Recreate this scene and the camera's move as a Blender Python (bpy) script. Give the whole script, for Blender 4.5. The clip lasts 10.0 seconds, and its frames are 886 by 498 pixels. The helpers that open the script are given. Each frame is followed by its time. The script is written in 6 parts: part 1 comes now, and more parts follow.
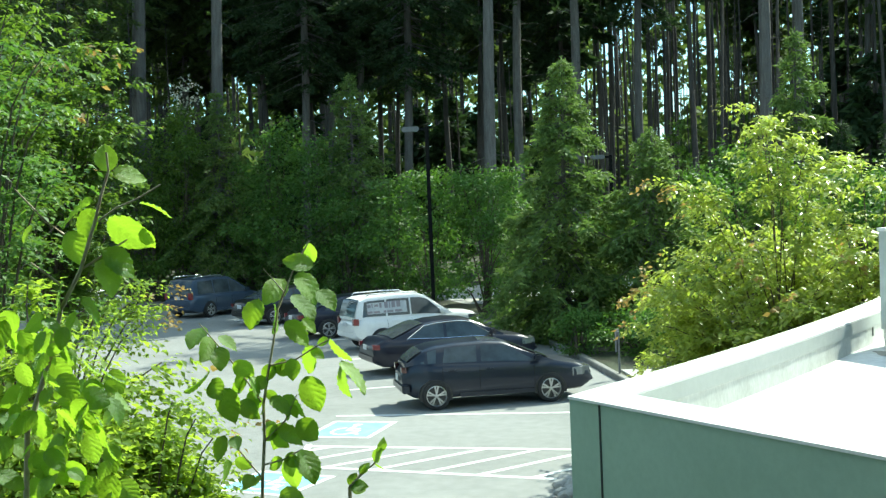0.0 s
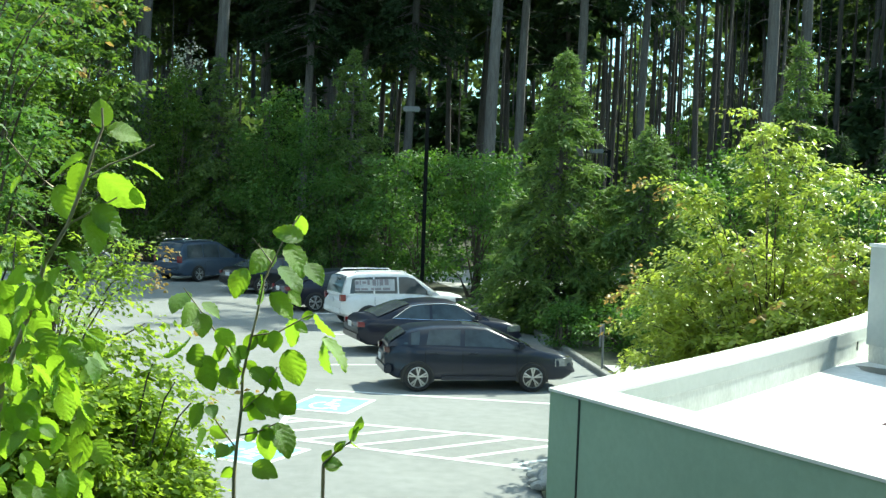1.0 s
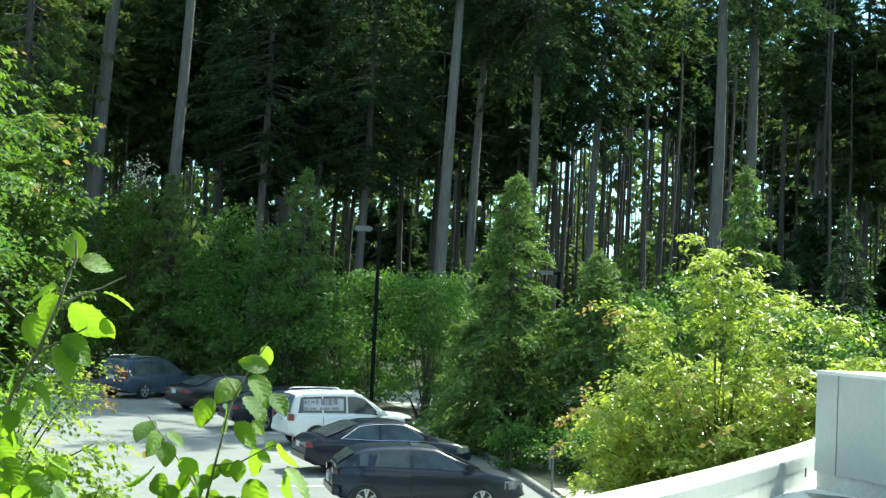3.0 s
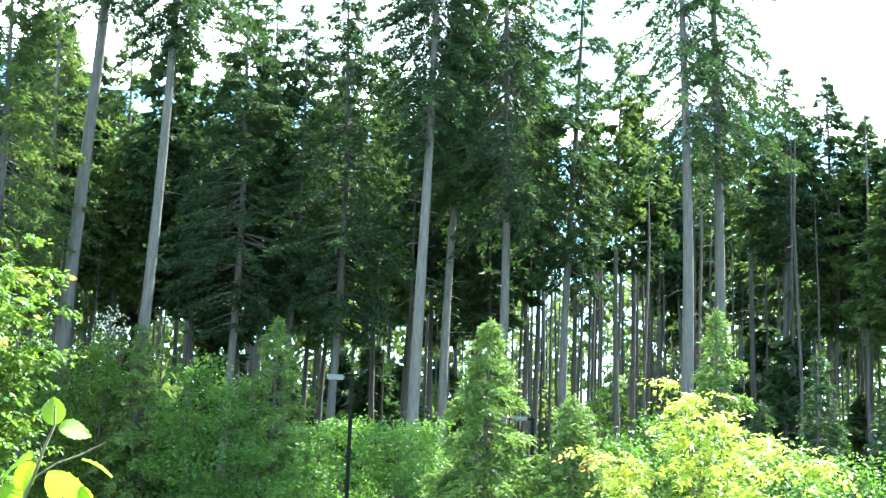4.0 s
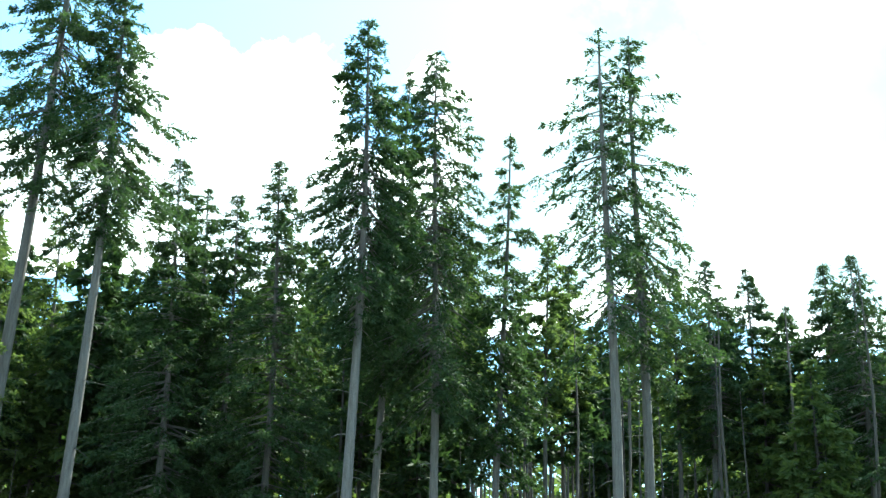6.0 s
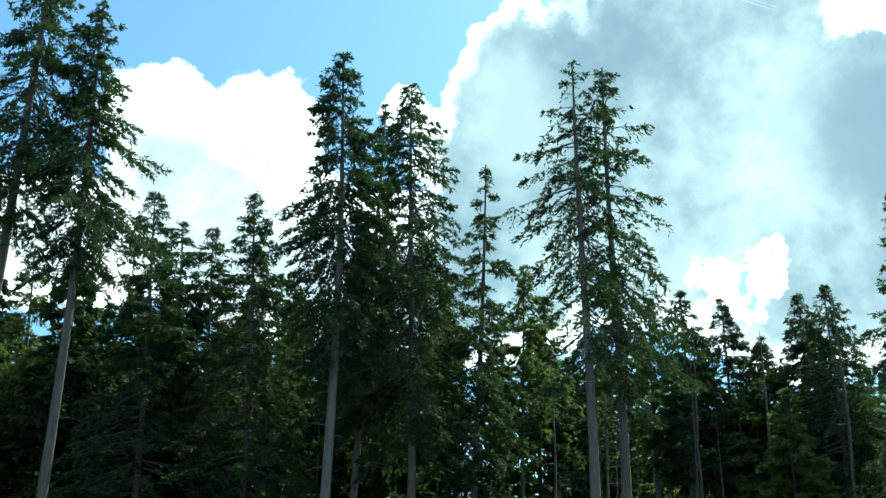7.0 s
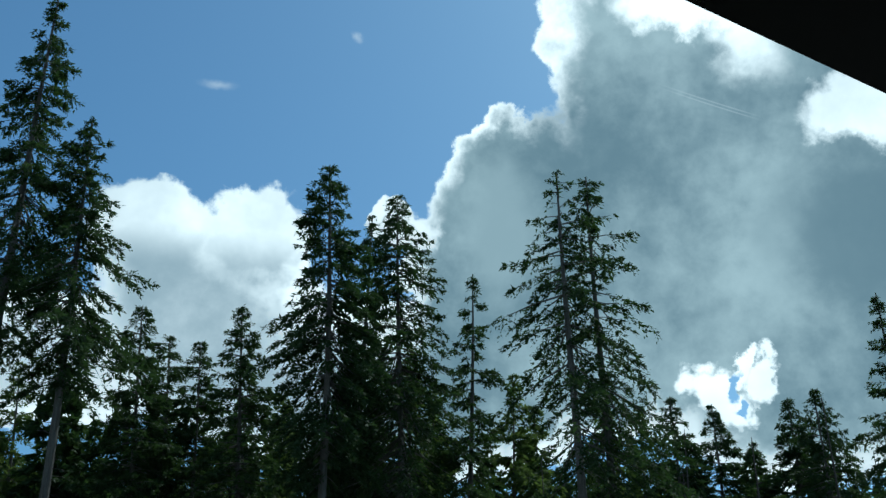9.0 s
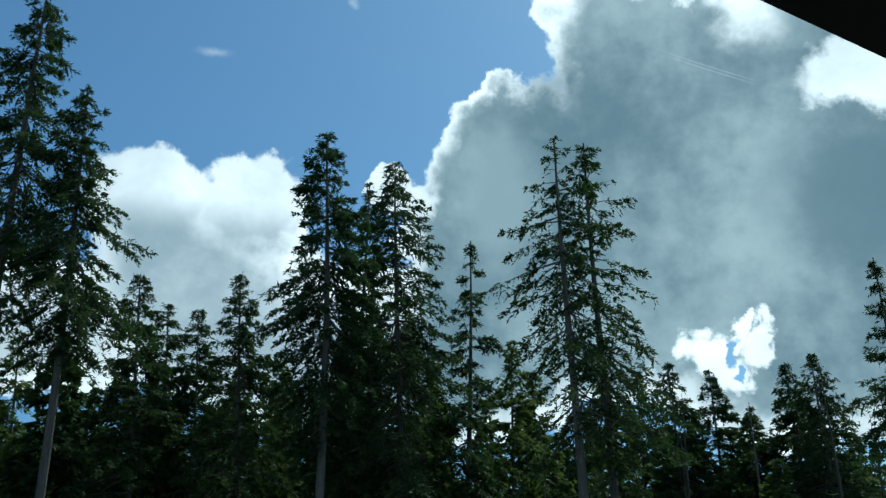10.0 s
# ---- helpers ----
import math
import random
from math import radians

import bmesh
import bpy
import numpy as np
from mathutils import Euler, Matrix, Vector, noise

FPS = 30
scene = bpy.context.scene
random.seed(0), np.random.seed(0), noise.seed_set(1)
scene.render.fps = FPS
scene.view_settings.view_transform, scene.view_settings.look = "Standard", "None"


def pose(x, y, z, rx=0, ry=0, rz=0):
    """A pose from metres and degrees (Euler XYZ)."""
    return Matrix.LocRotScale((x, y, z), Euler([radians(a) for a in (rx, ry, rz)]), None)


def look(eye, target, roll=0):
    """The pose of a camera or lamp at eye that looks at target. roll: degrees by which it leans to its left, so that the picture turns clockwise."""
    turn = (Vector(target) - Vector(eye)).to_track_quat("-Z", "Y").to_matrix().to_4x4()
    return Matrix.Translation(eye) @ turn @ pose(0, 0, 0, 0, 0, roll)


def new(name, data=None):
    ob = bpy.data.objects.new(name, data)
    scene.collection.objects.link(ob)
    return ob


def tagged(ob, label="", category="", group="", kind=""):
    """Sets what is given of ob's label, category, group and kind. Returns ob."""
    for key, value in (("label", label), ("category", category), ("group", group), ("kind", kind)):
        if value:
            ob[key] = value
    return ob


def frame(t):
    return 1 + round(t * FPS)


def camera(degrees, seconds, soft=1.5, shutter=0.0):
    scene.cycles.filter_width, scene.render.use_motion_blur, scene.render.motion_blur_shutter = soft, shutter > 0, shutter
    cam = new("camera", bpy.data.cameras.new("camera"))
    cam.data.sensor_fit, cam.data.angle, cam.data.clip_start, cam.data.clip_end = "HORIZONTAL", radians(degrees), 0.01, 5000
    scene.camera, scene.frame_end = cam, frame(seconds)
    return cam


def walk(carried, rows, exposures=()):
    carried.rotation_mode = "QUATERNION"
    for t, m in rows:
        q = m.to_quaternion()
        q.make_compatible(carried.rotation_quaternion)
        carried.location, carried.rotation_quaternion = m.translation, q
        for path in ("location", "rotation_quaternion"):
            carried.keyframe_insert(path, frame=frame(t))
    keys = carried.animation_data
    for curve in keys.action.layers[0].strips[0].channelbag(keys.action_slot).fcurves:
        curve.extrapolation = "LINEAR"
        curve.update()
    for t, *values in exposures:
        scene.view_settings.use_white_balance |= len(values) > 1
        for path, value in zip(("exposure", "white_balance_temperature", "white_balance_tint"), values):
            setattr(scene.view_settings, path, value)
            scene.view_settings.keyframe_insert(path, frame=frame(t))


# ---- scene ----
# ---------- camera ----------
cam = camera(39.71, 10.0, soft=1.4)
# seconds, eye x, y, z, turn to the right, tilt up, roll
ROWS = [
    (0, 0.032, 0.024, 4.567, -0.05, -2.08, -2.35),
    (0.5, 0.039, 0.039, 4.571, 0.38, -2.07, 0.22),
    (1, 0.031, 0.059, 4.567, 0.34, -2.90, 2.03),
    (1.5, 0.025, 0.046, 4.578, -0.66, -2.80, 0.47),
    (2, 0.008, -0.007, 4.586, -0.10, -1.40, 2.20),
    (2.5, -0.003, -0.025, 4.591, 1.23, -0.51, 2.62),
    (2.7, -0.004, -0.026, 4.597, 1.84, 0.64, 2.79),
    (3.8, -0.030, -0.024, 4.622, 3.34, 8.38, 2.10),
    (4, -0.038, -0.024, 4.634, 3.53, 9.59, 1.84),
    (4.5, -0.044, -0.024, 4.649, 4.56, 12.58, 1.89),
    (5, -0.018, -0.014, 4.625, 5.37, 14.97, 1.82),
    (5.5, -0.009, -0.007, 4.612, 6.12, 17.21, 1.76),
    (5.7, -0.004, 0.005, 4.606, 6.41, 18.03, 1.46),
    (6.8, -0.002, 0.040, 4.604, 7.44, 19.17, 0.66),
    (7, -0.001, 0.044, 4.602, 7.87, 20.05, 0.43),
    (7.5, -0.000, 0.046, 4.601, 8.09, 22.03, -0.01),
    (8, -0.000, 0.030, 4.601, 8.05, 23.54, -0.10),
    (8.5, -0.000, 0.010, 4.600, 8.54, 24.87, -0.62),
    (9, -0.000, -0.001, 4.599, 8.51, 25.18, -0.72),
    (9.5, -0.000, -0.001, 4.599, 8.40, 24.63, -0.84),
    (10, -0.000, -0.001, 4.599, 8.60, 23.63, -1.03),
]


def heading(turn, tilt):
    a, e = radians(turn), radians(tilt)
    return Vector((math.sin(a) * math.cos(e), math.cos(a) * math.cos(e), math.sin(e)))


walk(cam, [(t, look((x, y, z), Vector((x, y, z)) + heading(turn, tilt), roll))
           for t, x, y, z, turn, tilt, roll in ROWS],
     exposures=[(0, 1.03, 6300, -8), (2.7, 1.06, 6300, -8), (3.4, 1.7, 6300, -8), (4, 2.82, 6150, -3), (5.2, 2.95, 6150, -3), (5.7, 2.5, 6200, -4), (6.3, 1.45, 6150, -5), (7.0, 0.55, 5950, -5), (7.5, 0.1, 5750, -4), (8.0, -0.28, 5650, -4), (8.6, -0.68, 5600, -4), (10, -0.68, 5600, -4)])

# ---------- world and sun ----------
SUN_AZ, SUN_EL = 44.0, 47.5


def make_world():
    world = bpy.data.worlds.new("sky")
    scene.world = world
    world.use_nodes = True
    nt = world.node_tree
    nt.nodes.clear()
    N, L = nt.nodes.new, nt.links.new

    def val(x):
        n = N("ShaderNodeValue")
        n.outputs[0].default_value = x
        return n.outputs[0]

    def m(op, a, b=None, c=None):
        n = N("ShaderNodeMath")
        n.operation = op
        for i, x in enumerate((a, b, c)):
            if x is None:
                continue
            if isinstance(x, (int, float)):
                n.inputs[i].default_value = x
            else:
                L(x, n.inputs[i])
        return n.outputs[0]

    def step(x, lo, hi):
        n = N("ShaderNodeMapRange")
        n.interpolation_type = "SMOOTHSTEP"
        L(x, n.inputs[0])
        n.inputs[1].default_value, n.inputs[2].default_value = lo, hi
        return n.outputs[0]

    def mix(f, a, b):
        n = N("ShaderNodeMix")
        n.data_type = "RGBA"
        L(f, n.inputs[0])
        for i, x in ((6, a), (7, b)):
            if isinstance(x, tuple):
                n.inputs[i].default_value = (*x, 1)
            else:
                L(x, n.inputs[i])
        return n.outputs[2]

    tc = N("ShaderNodeTexCoord").outputs["Generated"]
    sep = N("ShaderNodeSeparateXYZ")
    L(tc, sep.inputs[0])
    az = m("DEGREES", m("ARCTAN2", sep.outputs[0], sep.outputs[1]))
    el = m("DEGREES", m("ARCSINE", sep.outputs[2]))

    def fbm(scale, detail, rough=0.6, off=0.0):
        mp = N("ShaderNodeMapping")
        mp.inputs[1].default_value = (off, off * 0.7, off * 0.3)
        L(tc, mp.inputs[0])
        n = N("ShaderNodeTexNoise")
        n.inputs["Scale"].default_value, n.inputs["Detail"].default_value = scale, detail
        n.inputs["Roughness"].default_value = rough
        L(mp.outputs[0], n.inputs["Vector"])
        return n.outputs["Fac"]

    az0 = az
    # billows push the outlines about, in degrees
    b1, b2 = fbm(11, 3, 0.5), fbm(11, 3, 0.5, 4.4)
    f1, f2 = fbm(42, 8, 0.6, 3.1), fbm(42, 8, 0.6, 8.3)
    az = m("ADD", az, m("ADD", m("MULTIPLY", m("SUBTRACT", b1, 0.5), 5.0), m("MULTIPLY", m("SUBTRACT", f1, 0.5), 2.6)))
    el0 = el
    el = m("ADD", el, m("ADD", m("MULTIPLY", m("SUBTRACT", b2, 0.5), 4.0), m("MULTIPLY", m("SUBTRACT", f2, 0.5), 2.6)))
    # cumulus heads: azimuth, elevation, half widths, in degrees
    def field(blobs, smooth):
        d = None
        for a, e, wa, we in blobs:
            u, w = m("DIVIDE", m("SUBTRACT", az, a), wa), m("DIVIDE", m("SUBTRACT", el, e), we)
            r = m("SQRT", m("ADD", m("MULTIPLY", u, u), m("MULTIPLY", w, w)))
            d = r if d is None else m("SMOOTH_MIN", d, r, smooth)
        return d

    left = field([(-5.8, 25.4, 3.6, 3.0), (-1.5, 25.4, 3.0, 2.9), (-3.5, 21.0, 6.6, 4.2), (3.5, 19.0, 6.5, 4.2), (-12, 19.3, 6.5, 3.8),
                  (-24, 22, 8, 5), (-40, 25, 9, 5)], 0.4)
    right = field([(5.7, 26.6, 1.4, 1.3), (11.6, 28.0, 3.6, 3.3), (9.8, 24.0, 3.8, 5.0), (14.5, 25.5, 4.5, 5.5), (23, 25.5, 10.5, 9.0),
                   (19.6, 34.0, 5.2, 6.5), (28, 20, 12, 7), (36, 34, 13, 11), (16, 19.5, 9, 3.6), (10, 18.5, 6, 4.5),
                   (52, 26, 14, 12)], 0.12)
    dl, dr = left, right
    ml, mr = m("SUBTRACT", 1.0, step(dl, 0.86, 1.03)), m("SUBTRACT", 1.0, step(dr, 0.92, 1.01))
    # other cumulus over the rest of the sky
    far = fbm(3.2, 8, 0.55, 7.7)
    outside = m("MAXIMUM", step(az, 50, 75), m("SUBTRACT", 1.0, step(az, -55, -30)))
    outside = m("MAXIMUM", outside, step(el, 46, 60))
    mo = m("MULTIPLY", step(far, 0.47, 0.56), outside)

    sky = N("ShaderNodeTexSky")
    sky.sky_type = "NISHITA"
    sky.sun_disc = False
    sky.sun_elevation, sky.sun_rotation = radians(SUN_EL), radians(SUN_AZ)
    blue = N("ShaderNodeVectorMath")
    blue.operation = "SCALE"
    L(sky.outputs[0], blue.inputs[0])
    blue.inputs["Scale"].default_value = 0.105
    tone = N("ShaderNodeVectorMath")
    tone.operation = "MULTIPLY"
    L(blue.outputs[0], tone.inputs[0])
    tone.inputs[1].default_value = (0.70, 0.98, 1.10)
    blue = tone

    # thick cloud is grey, its rim and thin gaps are white
    billow = fbm(6.5, 6, 0.55, 1.7)
    rim_l = m("ADD", step(m("ADD", dl, m("MULTIPLY", m("SUBTRACT", billow, 0.5), 0.9)), 0.45, 1.0), m("MULTIPLY", step(el0, 23.8, 26.3), 1.1))
    rim_r = step(m("ADD", dr, m("MULTIPLY", m("SUBTRACT", billow, 0.5), 0.9)), 0.66, 1.0)
    lumps = field([(30.5, 29.6, 3.6, 2.0), (24, 36.0, 6.0, 2.0), (32, 35.0, 5.0, 2.5), (5.7, 26.6, 2.0, 1.9)], 0.2)
    rim_r = m("MAXIMUM", rim_r, m("SUBTRACT", 1.0, step(lumps, 0.75, 1.1)))
    hole = field([(21.5, 18.2, 1.0, 1.0), (22.6, 17.2, 0.9, 1.1), (23.9, 18.6, 0.7, 0.8), (22.9, 19.2, 0.5, 0.5)], 0.4)
    rim_r = m("MAXIMUM", rim_r, m("SUBTRACT", 1.0, step(hole, 0.8, 1.25)))
    shade = step(m("ADD", billow, m("MULTIPLY", m("SUBTRACT", f1, 0.5), 0.35)), 0.32, 0.76)
    grey_l = mix(shade, (0.42, 0.52, 0.58), (0.78, 0.86, 0.90))
    dusk = m("SUBTRACT", 1.0, step(field([(29.0, 24.3, 4.2, 3.2), (35, 25.5, 5.0, 4.0)], 0.2), 0.5, 1.35))
    lobe = m("SUBTRACT", 1.0, step(field([(10.8, 25.5, 3.6, 4.2)], 0.2), 0.4, 1.2))
    shade = m("MAXIMUM", shade, m("MULTIPLY", lobe, m("ADD", 0.55, m("MULTIPLY", shade, 0.5))))
    grey_r = mix(m("MULTIPLY", shade, m("SUBTRACT", 1.0, m("MULTIPLY", dusk, 0.9))), (0.20, 0.295, 0.35), (0.53, 0.655, 0.69))
    white = mix(step(billow, 0.35, 0.62), (0.95, 1.02, 1.05), (1.5, 1.55, 1.55))
    out = mix(mo, blue.outputs[0], (0.62, 0.66, 0.68))
    out = mix(ml, out, mix(m("MINIMUM", rim_l, 1.0), grey_l, white))
    out = mix(mr, out, mix(rim_r, grey_r, white))
    gap = field([(22.6, 18.5, 0.30, 0.75), (23.1, 17.3, 0.30, 0.6)], 0.2)
    out = mix(m("SUBTRACT", 1.0, step(gap, 0.7, 1.2)), out, blue.outputs[0])
    # thin wisps in the blue, drawn out sideways
    wisp = None
    for wa, we, ww, wh in ((-3.6, 32.4, 1.0, 0.30), (-3.5, 32.45, 0.4, 0.2), (4.0, 35.0, 0.35, 0.25), (-5, 36.4, 0.5, 0.2)):
        u = m("DIVIDE", m("ADD", m("SUBTRACT", az0, wa), m("MULTIPLY", m("SUBTRACT", f2, 0.5), 1.6)), ww)
        w = m("DIVIDE", m("ADD", m("SUBTRACT", el0, we), m("MULTIPLY", m("SUBTRACT", f1, 0.5), 0.8)), wh)
        r = m("SQRT", m("ADD", m("MULTIPLY", u, u), m("MULTIPLY", w, w)))
        wisp = r if wisp is None else m("MINIMUM", wisp, r)
    out = mix(m("MULTIPLY", m("SUBTRACT", 1.0, step(wisp, 0.0, 1.2)), 0.38), out, (0.9, 0.95, 1.0))
    # a thin double trail across the grey cloud
    for off in (0.0, 0.16):
        line = m("ABSOLUTE", m("ADD", m("SUBTRACT", m("SUBTRACT", el0, 31.3 + off), m("MULTIPLY", m("SUBTRACT", az0, 22.0), -0.42)), 0.0))
        span = m("MULTIPLY", step(az0, 19.8, 22.5), m("SUBTRACT", 1.0, step(az0, 24.0, 25.6)))
        out = mix(m("MULTIPLY", m("MULTIPLY", m("SUBTRACT", 1.0, step(line, 0.0, 0.06)), span), 0.25), out, (0.8, 0.86, 0.9))
    bg = N("ShaderNodeBackground")
    L(out, bg.inputs[0])
    bg.inputs[1].default_value = 1.28
    o = N("ShaderNodeOutputWorld")
    L(bg.outputs[0], o.inputs[0])


make_world()
sun = new("sun", bpy.data.lights.new("sun", "SUN"))
sun.data.energy, sun.data.angle, sun.data.color = 5.0, radians(0.53), (1.0, 0.95, 0.86)
sun.matrix_world = look(heading(SUN_AZ, SUN_EL) * 100, (0, 0, 0))


# ---------- materials ----------
def material(name, colour, rough=0.7, metal=0.0, colour2=None, scale=4.0, bump=0.0, bump_scale=40.0, detail=6.0,
             per_object=0.0, per_island=0.0, translucent=0.0, trans_colour=None, coat=0.0, spec=0.5, stretch=None, fine=0.0):
    """A surface whose colour wanders between two tones at a large and a small scale, with fine relief."""
    mat = bpy.data.materials.new(name)
    mat.use_nodes = True
    nt = mat.node_tree
    N, L = nt.nodes.new, nt.links.new
    b = nt.nodes["Principled BSDF"]
    b.inputs["Roughness"].default_value, b.inputs["Metallic"].default_value = rough, metal
    b.inputs["Coat Weight"].default_value = coat
    b.inputs["Coat Roughness"].default_value = 0.05
    b.inputs["Specular IOR Level"].default_value = spec
    tc = N("ShaderNodeTexCoord")
    mp = N("ShaderNodeMapping")
    L(tc.outputs["Object"], mp.inputs[0])
    if stretch:
        mp.inputs[3].default_value = stretch
    vec = mp.outputs[0]
    colour2 = colour2 or tuple(c * 0.75 for c in colour)
    n1 = N("ShaderNodeTexNoise")
    n1.inputs["Scale"].default_value, n1.inputs["Detail"].default_value = scale, detail
    n1.inputs["Roughness"].default_value = 0.62
    L(vec, n1.inputs["Vector"])
    ramp = N("ShaderNodeMapRange")
    ramp.inputs[1].default_value, ramp.inputs[2].default_value = 0.33, 0.67
    L(n1.outputs["Fac"], ramp.inputs[0])
    mx = N("ShaderNodeMix")
    mx.data_type = "RGBA"
    L(ramp.outputs[0], mx.inputs[0])
    mx.inputs[6].default_value, mx.inputs[7].default_value = (*colour, 1), (*colour2, 1)
    out = mx.outputs[2]
    if fine:
        n3 = N("ShaderNodeTexNoise")
        n3.inputs["Scale"].default_value, n3.inputs["Detail"].default_value = scale * 18, 3
        L(vec, n3.inputs["Vector"])
        r3 = N("ShaderNodeMapRange")
        L(n3.outputs["Fac"], r3.inputs[0])
        r3.inputs[1].default_value, r3.inputs[2].default_value = 0.3, 0.7
        r3.inputs[3].default_value, r3.inputs[4].default_value = 1 - fine, 1 + fine
        h3 = N("ShaderNodeHueSaturation")
        L(r3.outputs[0], h3.inputs["Value"])
        L(out, h3.inputs["Color"])
        out = h3.outputs[0]
    for amount, node, sock in ((per_object, "ShaderNodeObjectInfo", "Random"), (per_island, "ShaderNodeNewGeometry", "Random Per Island")):
        if amount:
            r = N(node).outputs[sock]
            h = N("ShaderNodeHueSaturation")
            mr = N("ShaderNodeMapRange")
            L(r, mr.inputs[0])
            mr.inputs[3].default_value, mr.inputs[4].default_value = 1 - amount, 1 + amount
            L(mr.outputs[0], h.inputs["Value"])
            mr2 = N("ShaderNodeMapRange")
            L(r, mr2.inputs[0])
            mr2.inputs[3].default_value, mr2.inputs[4].default_value = 0.5 + amount * 0.05, 0.5 - amount * 0.05
            L(mr2.outputs[0], h.inputs["Hue"])
            L(out, h.inputs["Color"])
            out = h.outputs[0]
    L(out, b.inputs["Base Color"])
    if bump:
        n2 = N("ShaderNodeTexNoise")
        n2.inputs["Scale"].default_value, n2.inputs["Detail"].default_value = bump_scale, 4
        L(vec, n2.inputs["Vector"])
        bp = N("ShaderNodeBump")
        bp.inputs["Strength"].default_value, bp.inputs["Distance"].default_value = bump, 0.02
        L(n2.outputs["Fac"], bp.inputs["Height"])
        L(bp.outputs[0], b.inputs["Normal"])
    if translucent:
        t = N("ShaderNodeBsdfTranslucent")
        if trans_colour:
            h = N("ShaderNodeMix")
            h.data_type = "RGBA"
            h.blend_type = "MIX"
            h.inputs[0].default_value = 0.75
            L(out, h.inputs[6])
            h.inputs[7].default_value = (*trans_colour, 1)
            L(h.outputs[2], t.inputs[0])
        else:
            L(out, t.inputs[0])
        ms = N("ShaderNodeMixShader")
        ms.inputs[0].default_value = translucent
        L(b.outputs[0], ms.inputs[1])
        L(t.outputs[0], ms.inputs[2])
        L(ms.outputs[0], nt.nodes["Material Output"].inputs[0])
    return mat


M = {}
M["asphalt"] = material("asphalt", (0.235, 0.24, 0.228), 0.9, colour2=(0.18, 0.185, 0.175), scale=0.22, bump=0.4, bump_scale=60, detail=7, fine=0.08)
M["dirt"] = material("forest_floor", (0.05, 0.042, 0.028), 0.95, colour2=(0.035, 0.05, 0.02), scale=0.6, bump=1.0, bump_scale=8, fine=0.4)
M["kerb"] = material("weathered_concrete", (0.24, 0.235, 0.22), 0.9, colour2=(0.15, 0.15, 0.13), scale=2.5, bump=0.4, bump_scale=50, fine=0.2)
M["concrete"] = material("concrete", (0.46, 0.45, 0.42), 0.85, colour2=(0.36, 0.35, 0.33), scale=1.5, bump=0.3, bump_scale=50, fine=0.1)
M["white_line"] = material("line_paint", (0.80, 0.80, 0.77), 0.7, colour2=(0.60, 0.60, 0.58), scale=3, bump=0.3, bump_scale=70, fine=0.12)
M["blue_line"] = material("blue_paint", (0.16, 0.42, 0.62), 0.7, colour2=(0.25, 0.48, 0.62), scale=3, bump=0.3, bump_scale=70, fine=0.12)
M["wall"] = material("green_grey_stucco", (0.34, 0.455, 0.345), 0.85, colour2=(0.29, 0.395, 0.295), scale=1.1, bump=0.06, bump_scale=120, fine=0.04)
M["block"] = material("grey_panel", (0.44, 0.47, 0.45), 0.7, colour2=(0.40, 0.43, 0.41), scale=1.1, bump=0.2, bump_scale=90, fine=0.04)
M["coping"] = material("coping_metal", (0.74, 0.74, 0.72), 0.55, colour2=(0.66, 0.66, 0.63), scale=2.5, bump=0.1, bump_scale=30, fine=0.05)
M["membrane"] = material("roof_membrane", (0.78, 0.77, 0.74), 0.8, colour2=(0.64, 0.63, 0.60), scale=0.9, bump=0.25, bump_scale=30, fine=0.08)
M["upstand"] = material("stained_upstand", (0.60, 0.62, 0.59), 0.8, colour2=(0.43, 0.45, 0.42), scale=2.2, bump=0.1, bump_scale=30, stretch=(1.0, 1.0, 0.6), fine=0.1)
M["joint"] = material("dark_joint", (0.03, 0.04, 0.035), 0.8)
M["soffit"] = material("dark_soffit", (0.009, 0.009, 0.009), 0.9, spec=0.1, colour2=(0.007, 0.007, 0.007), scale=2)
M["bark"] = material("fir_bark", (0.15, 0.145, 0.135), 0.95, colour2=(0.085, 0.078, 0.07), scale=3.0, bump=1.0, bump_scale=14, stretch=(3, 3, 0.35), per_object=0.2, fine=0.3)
# darker copy of the fir bark: the wood's shade painted into the colour
M["bark_shaded"] = material("shaded_bark", (0.105, 0.098, 0.088), 0.95, colour2=(0.055, 0.05, 0.045), scale=3.0, bump=1.0, bump_scale=14, stretch=(3, 3, 0.35), per_object=0.3, fine=0.3)
M["twig"] = material("twig_bark", (0.11, 0.09, 0.065), 0.9, colour2=(0.07, 0.055, 0.04), scale=12)
M["needles"] = material("fir_needles", (0.042, 0.072, 0.030), 0.75, colour2=(0.026, 0.048, 0.022), scale=0.8, per_island=0.35, translucent=0.25, trans_colour=(0.09, 0.17, 0.035), spec=0.2)
# paler copy of the fir needles: sunlight and haze painted into the colour
M["needles_lit"] = material("lit_fir_needles", (0.080, 0.120, 0.040), 0.75, colour2=(0.050, 0.082, 0.030), scale=0.8, per_island=0.35, translucent=0.38, trans_colour=(0.19, 0.28, 0.05), spec=0.25)
M["cedar"] = material("cedar_sprays", (0.165, 0.235, 0.062), 0.65, colour2=(0.085, 0.145, 0.04), scale=1.2, per_island=0.35, translucent=0.35, trans_colour=(0.22, 0.36, 0.06), spec=0.3)
M["leaf_dark"] = material("bush_leaves", (0.095, 0.18, 0.035), 0.55, colour2=(0.06, 0.13, 0.026), scale=0.9, per_island=0.35, translucent=0.4, trans_colour=(0.16, 0.33, 0.03), spec=0.35)
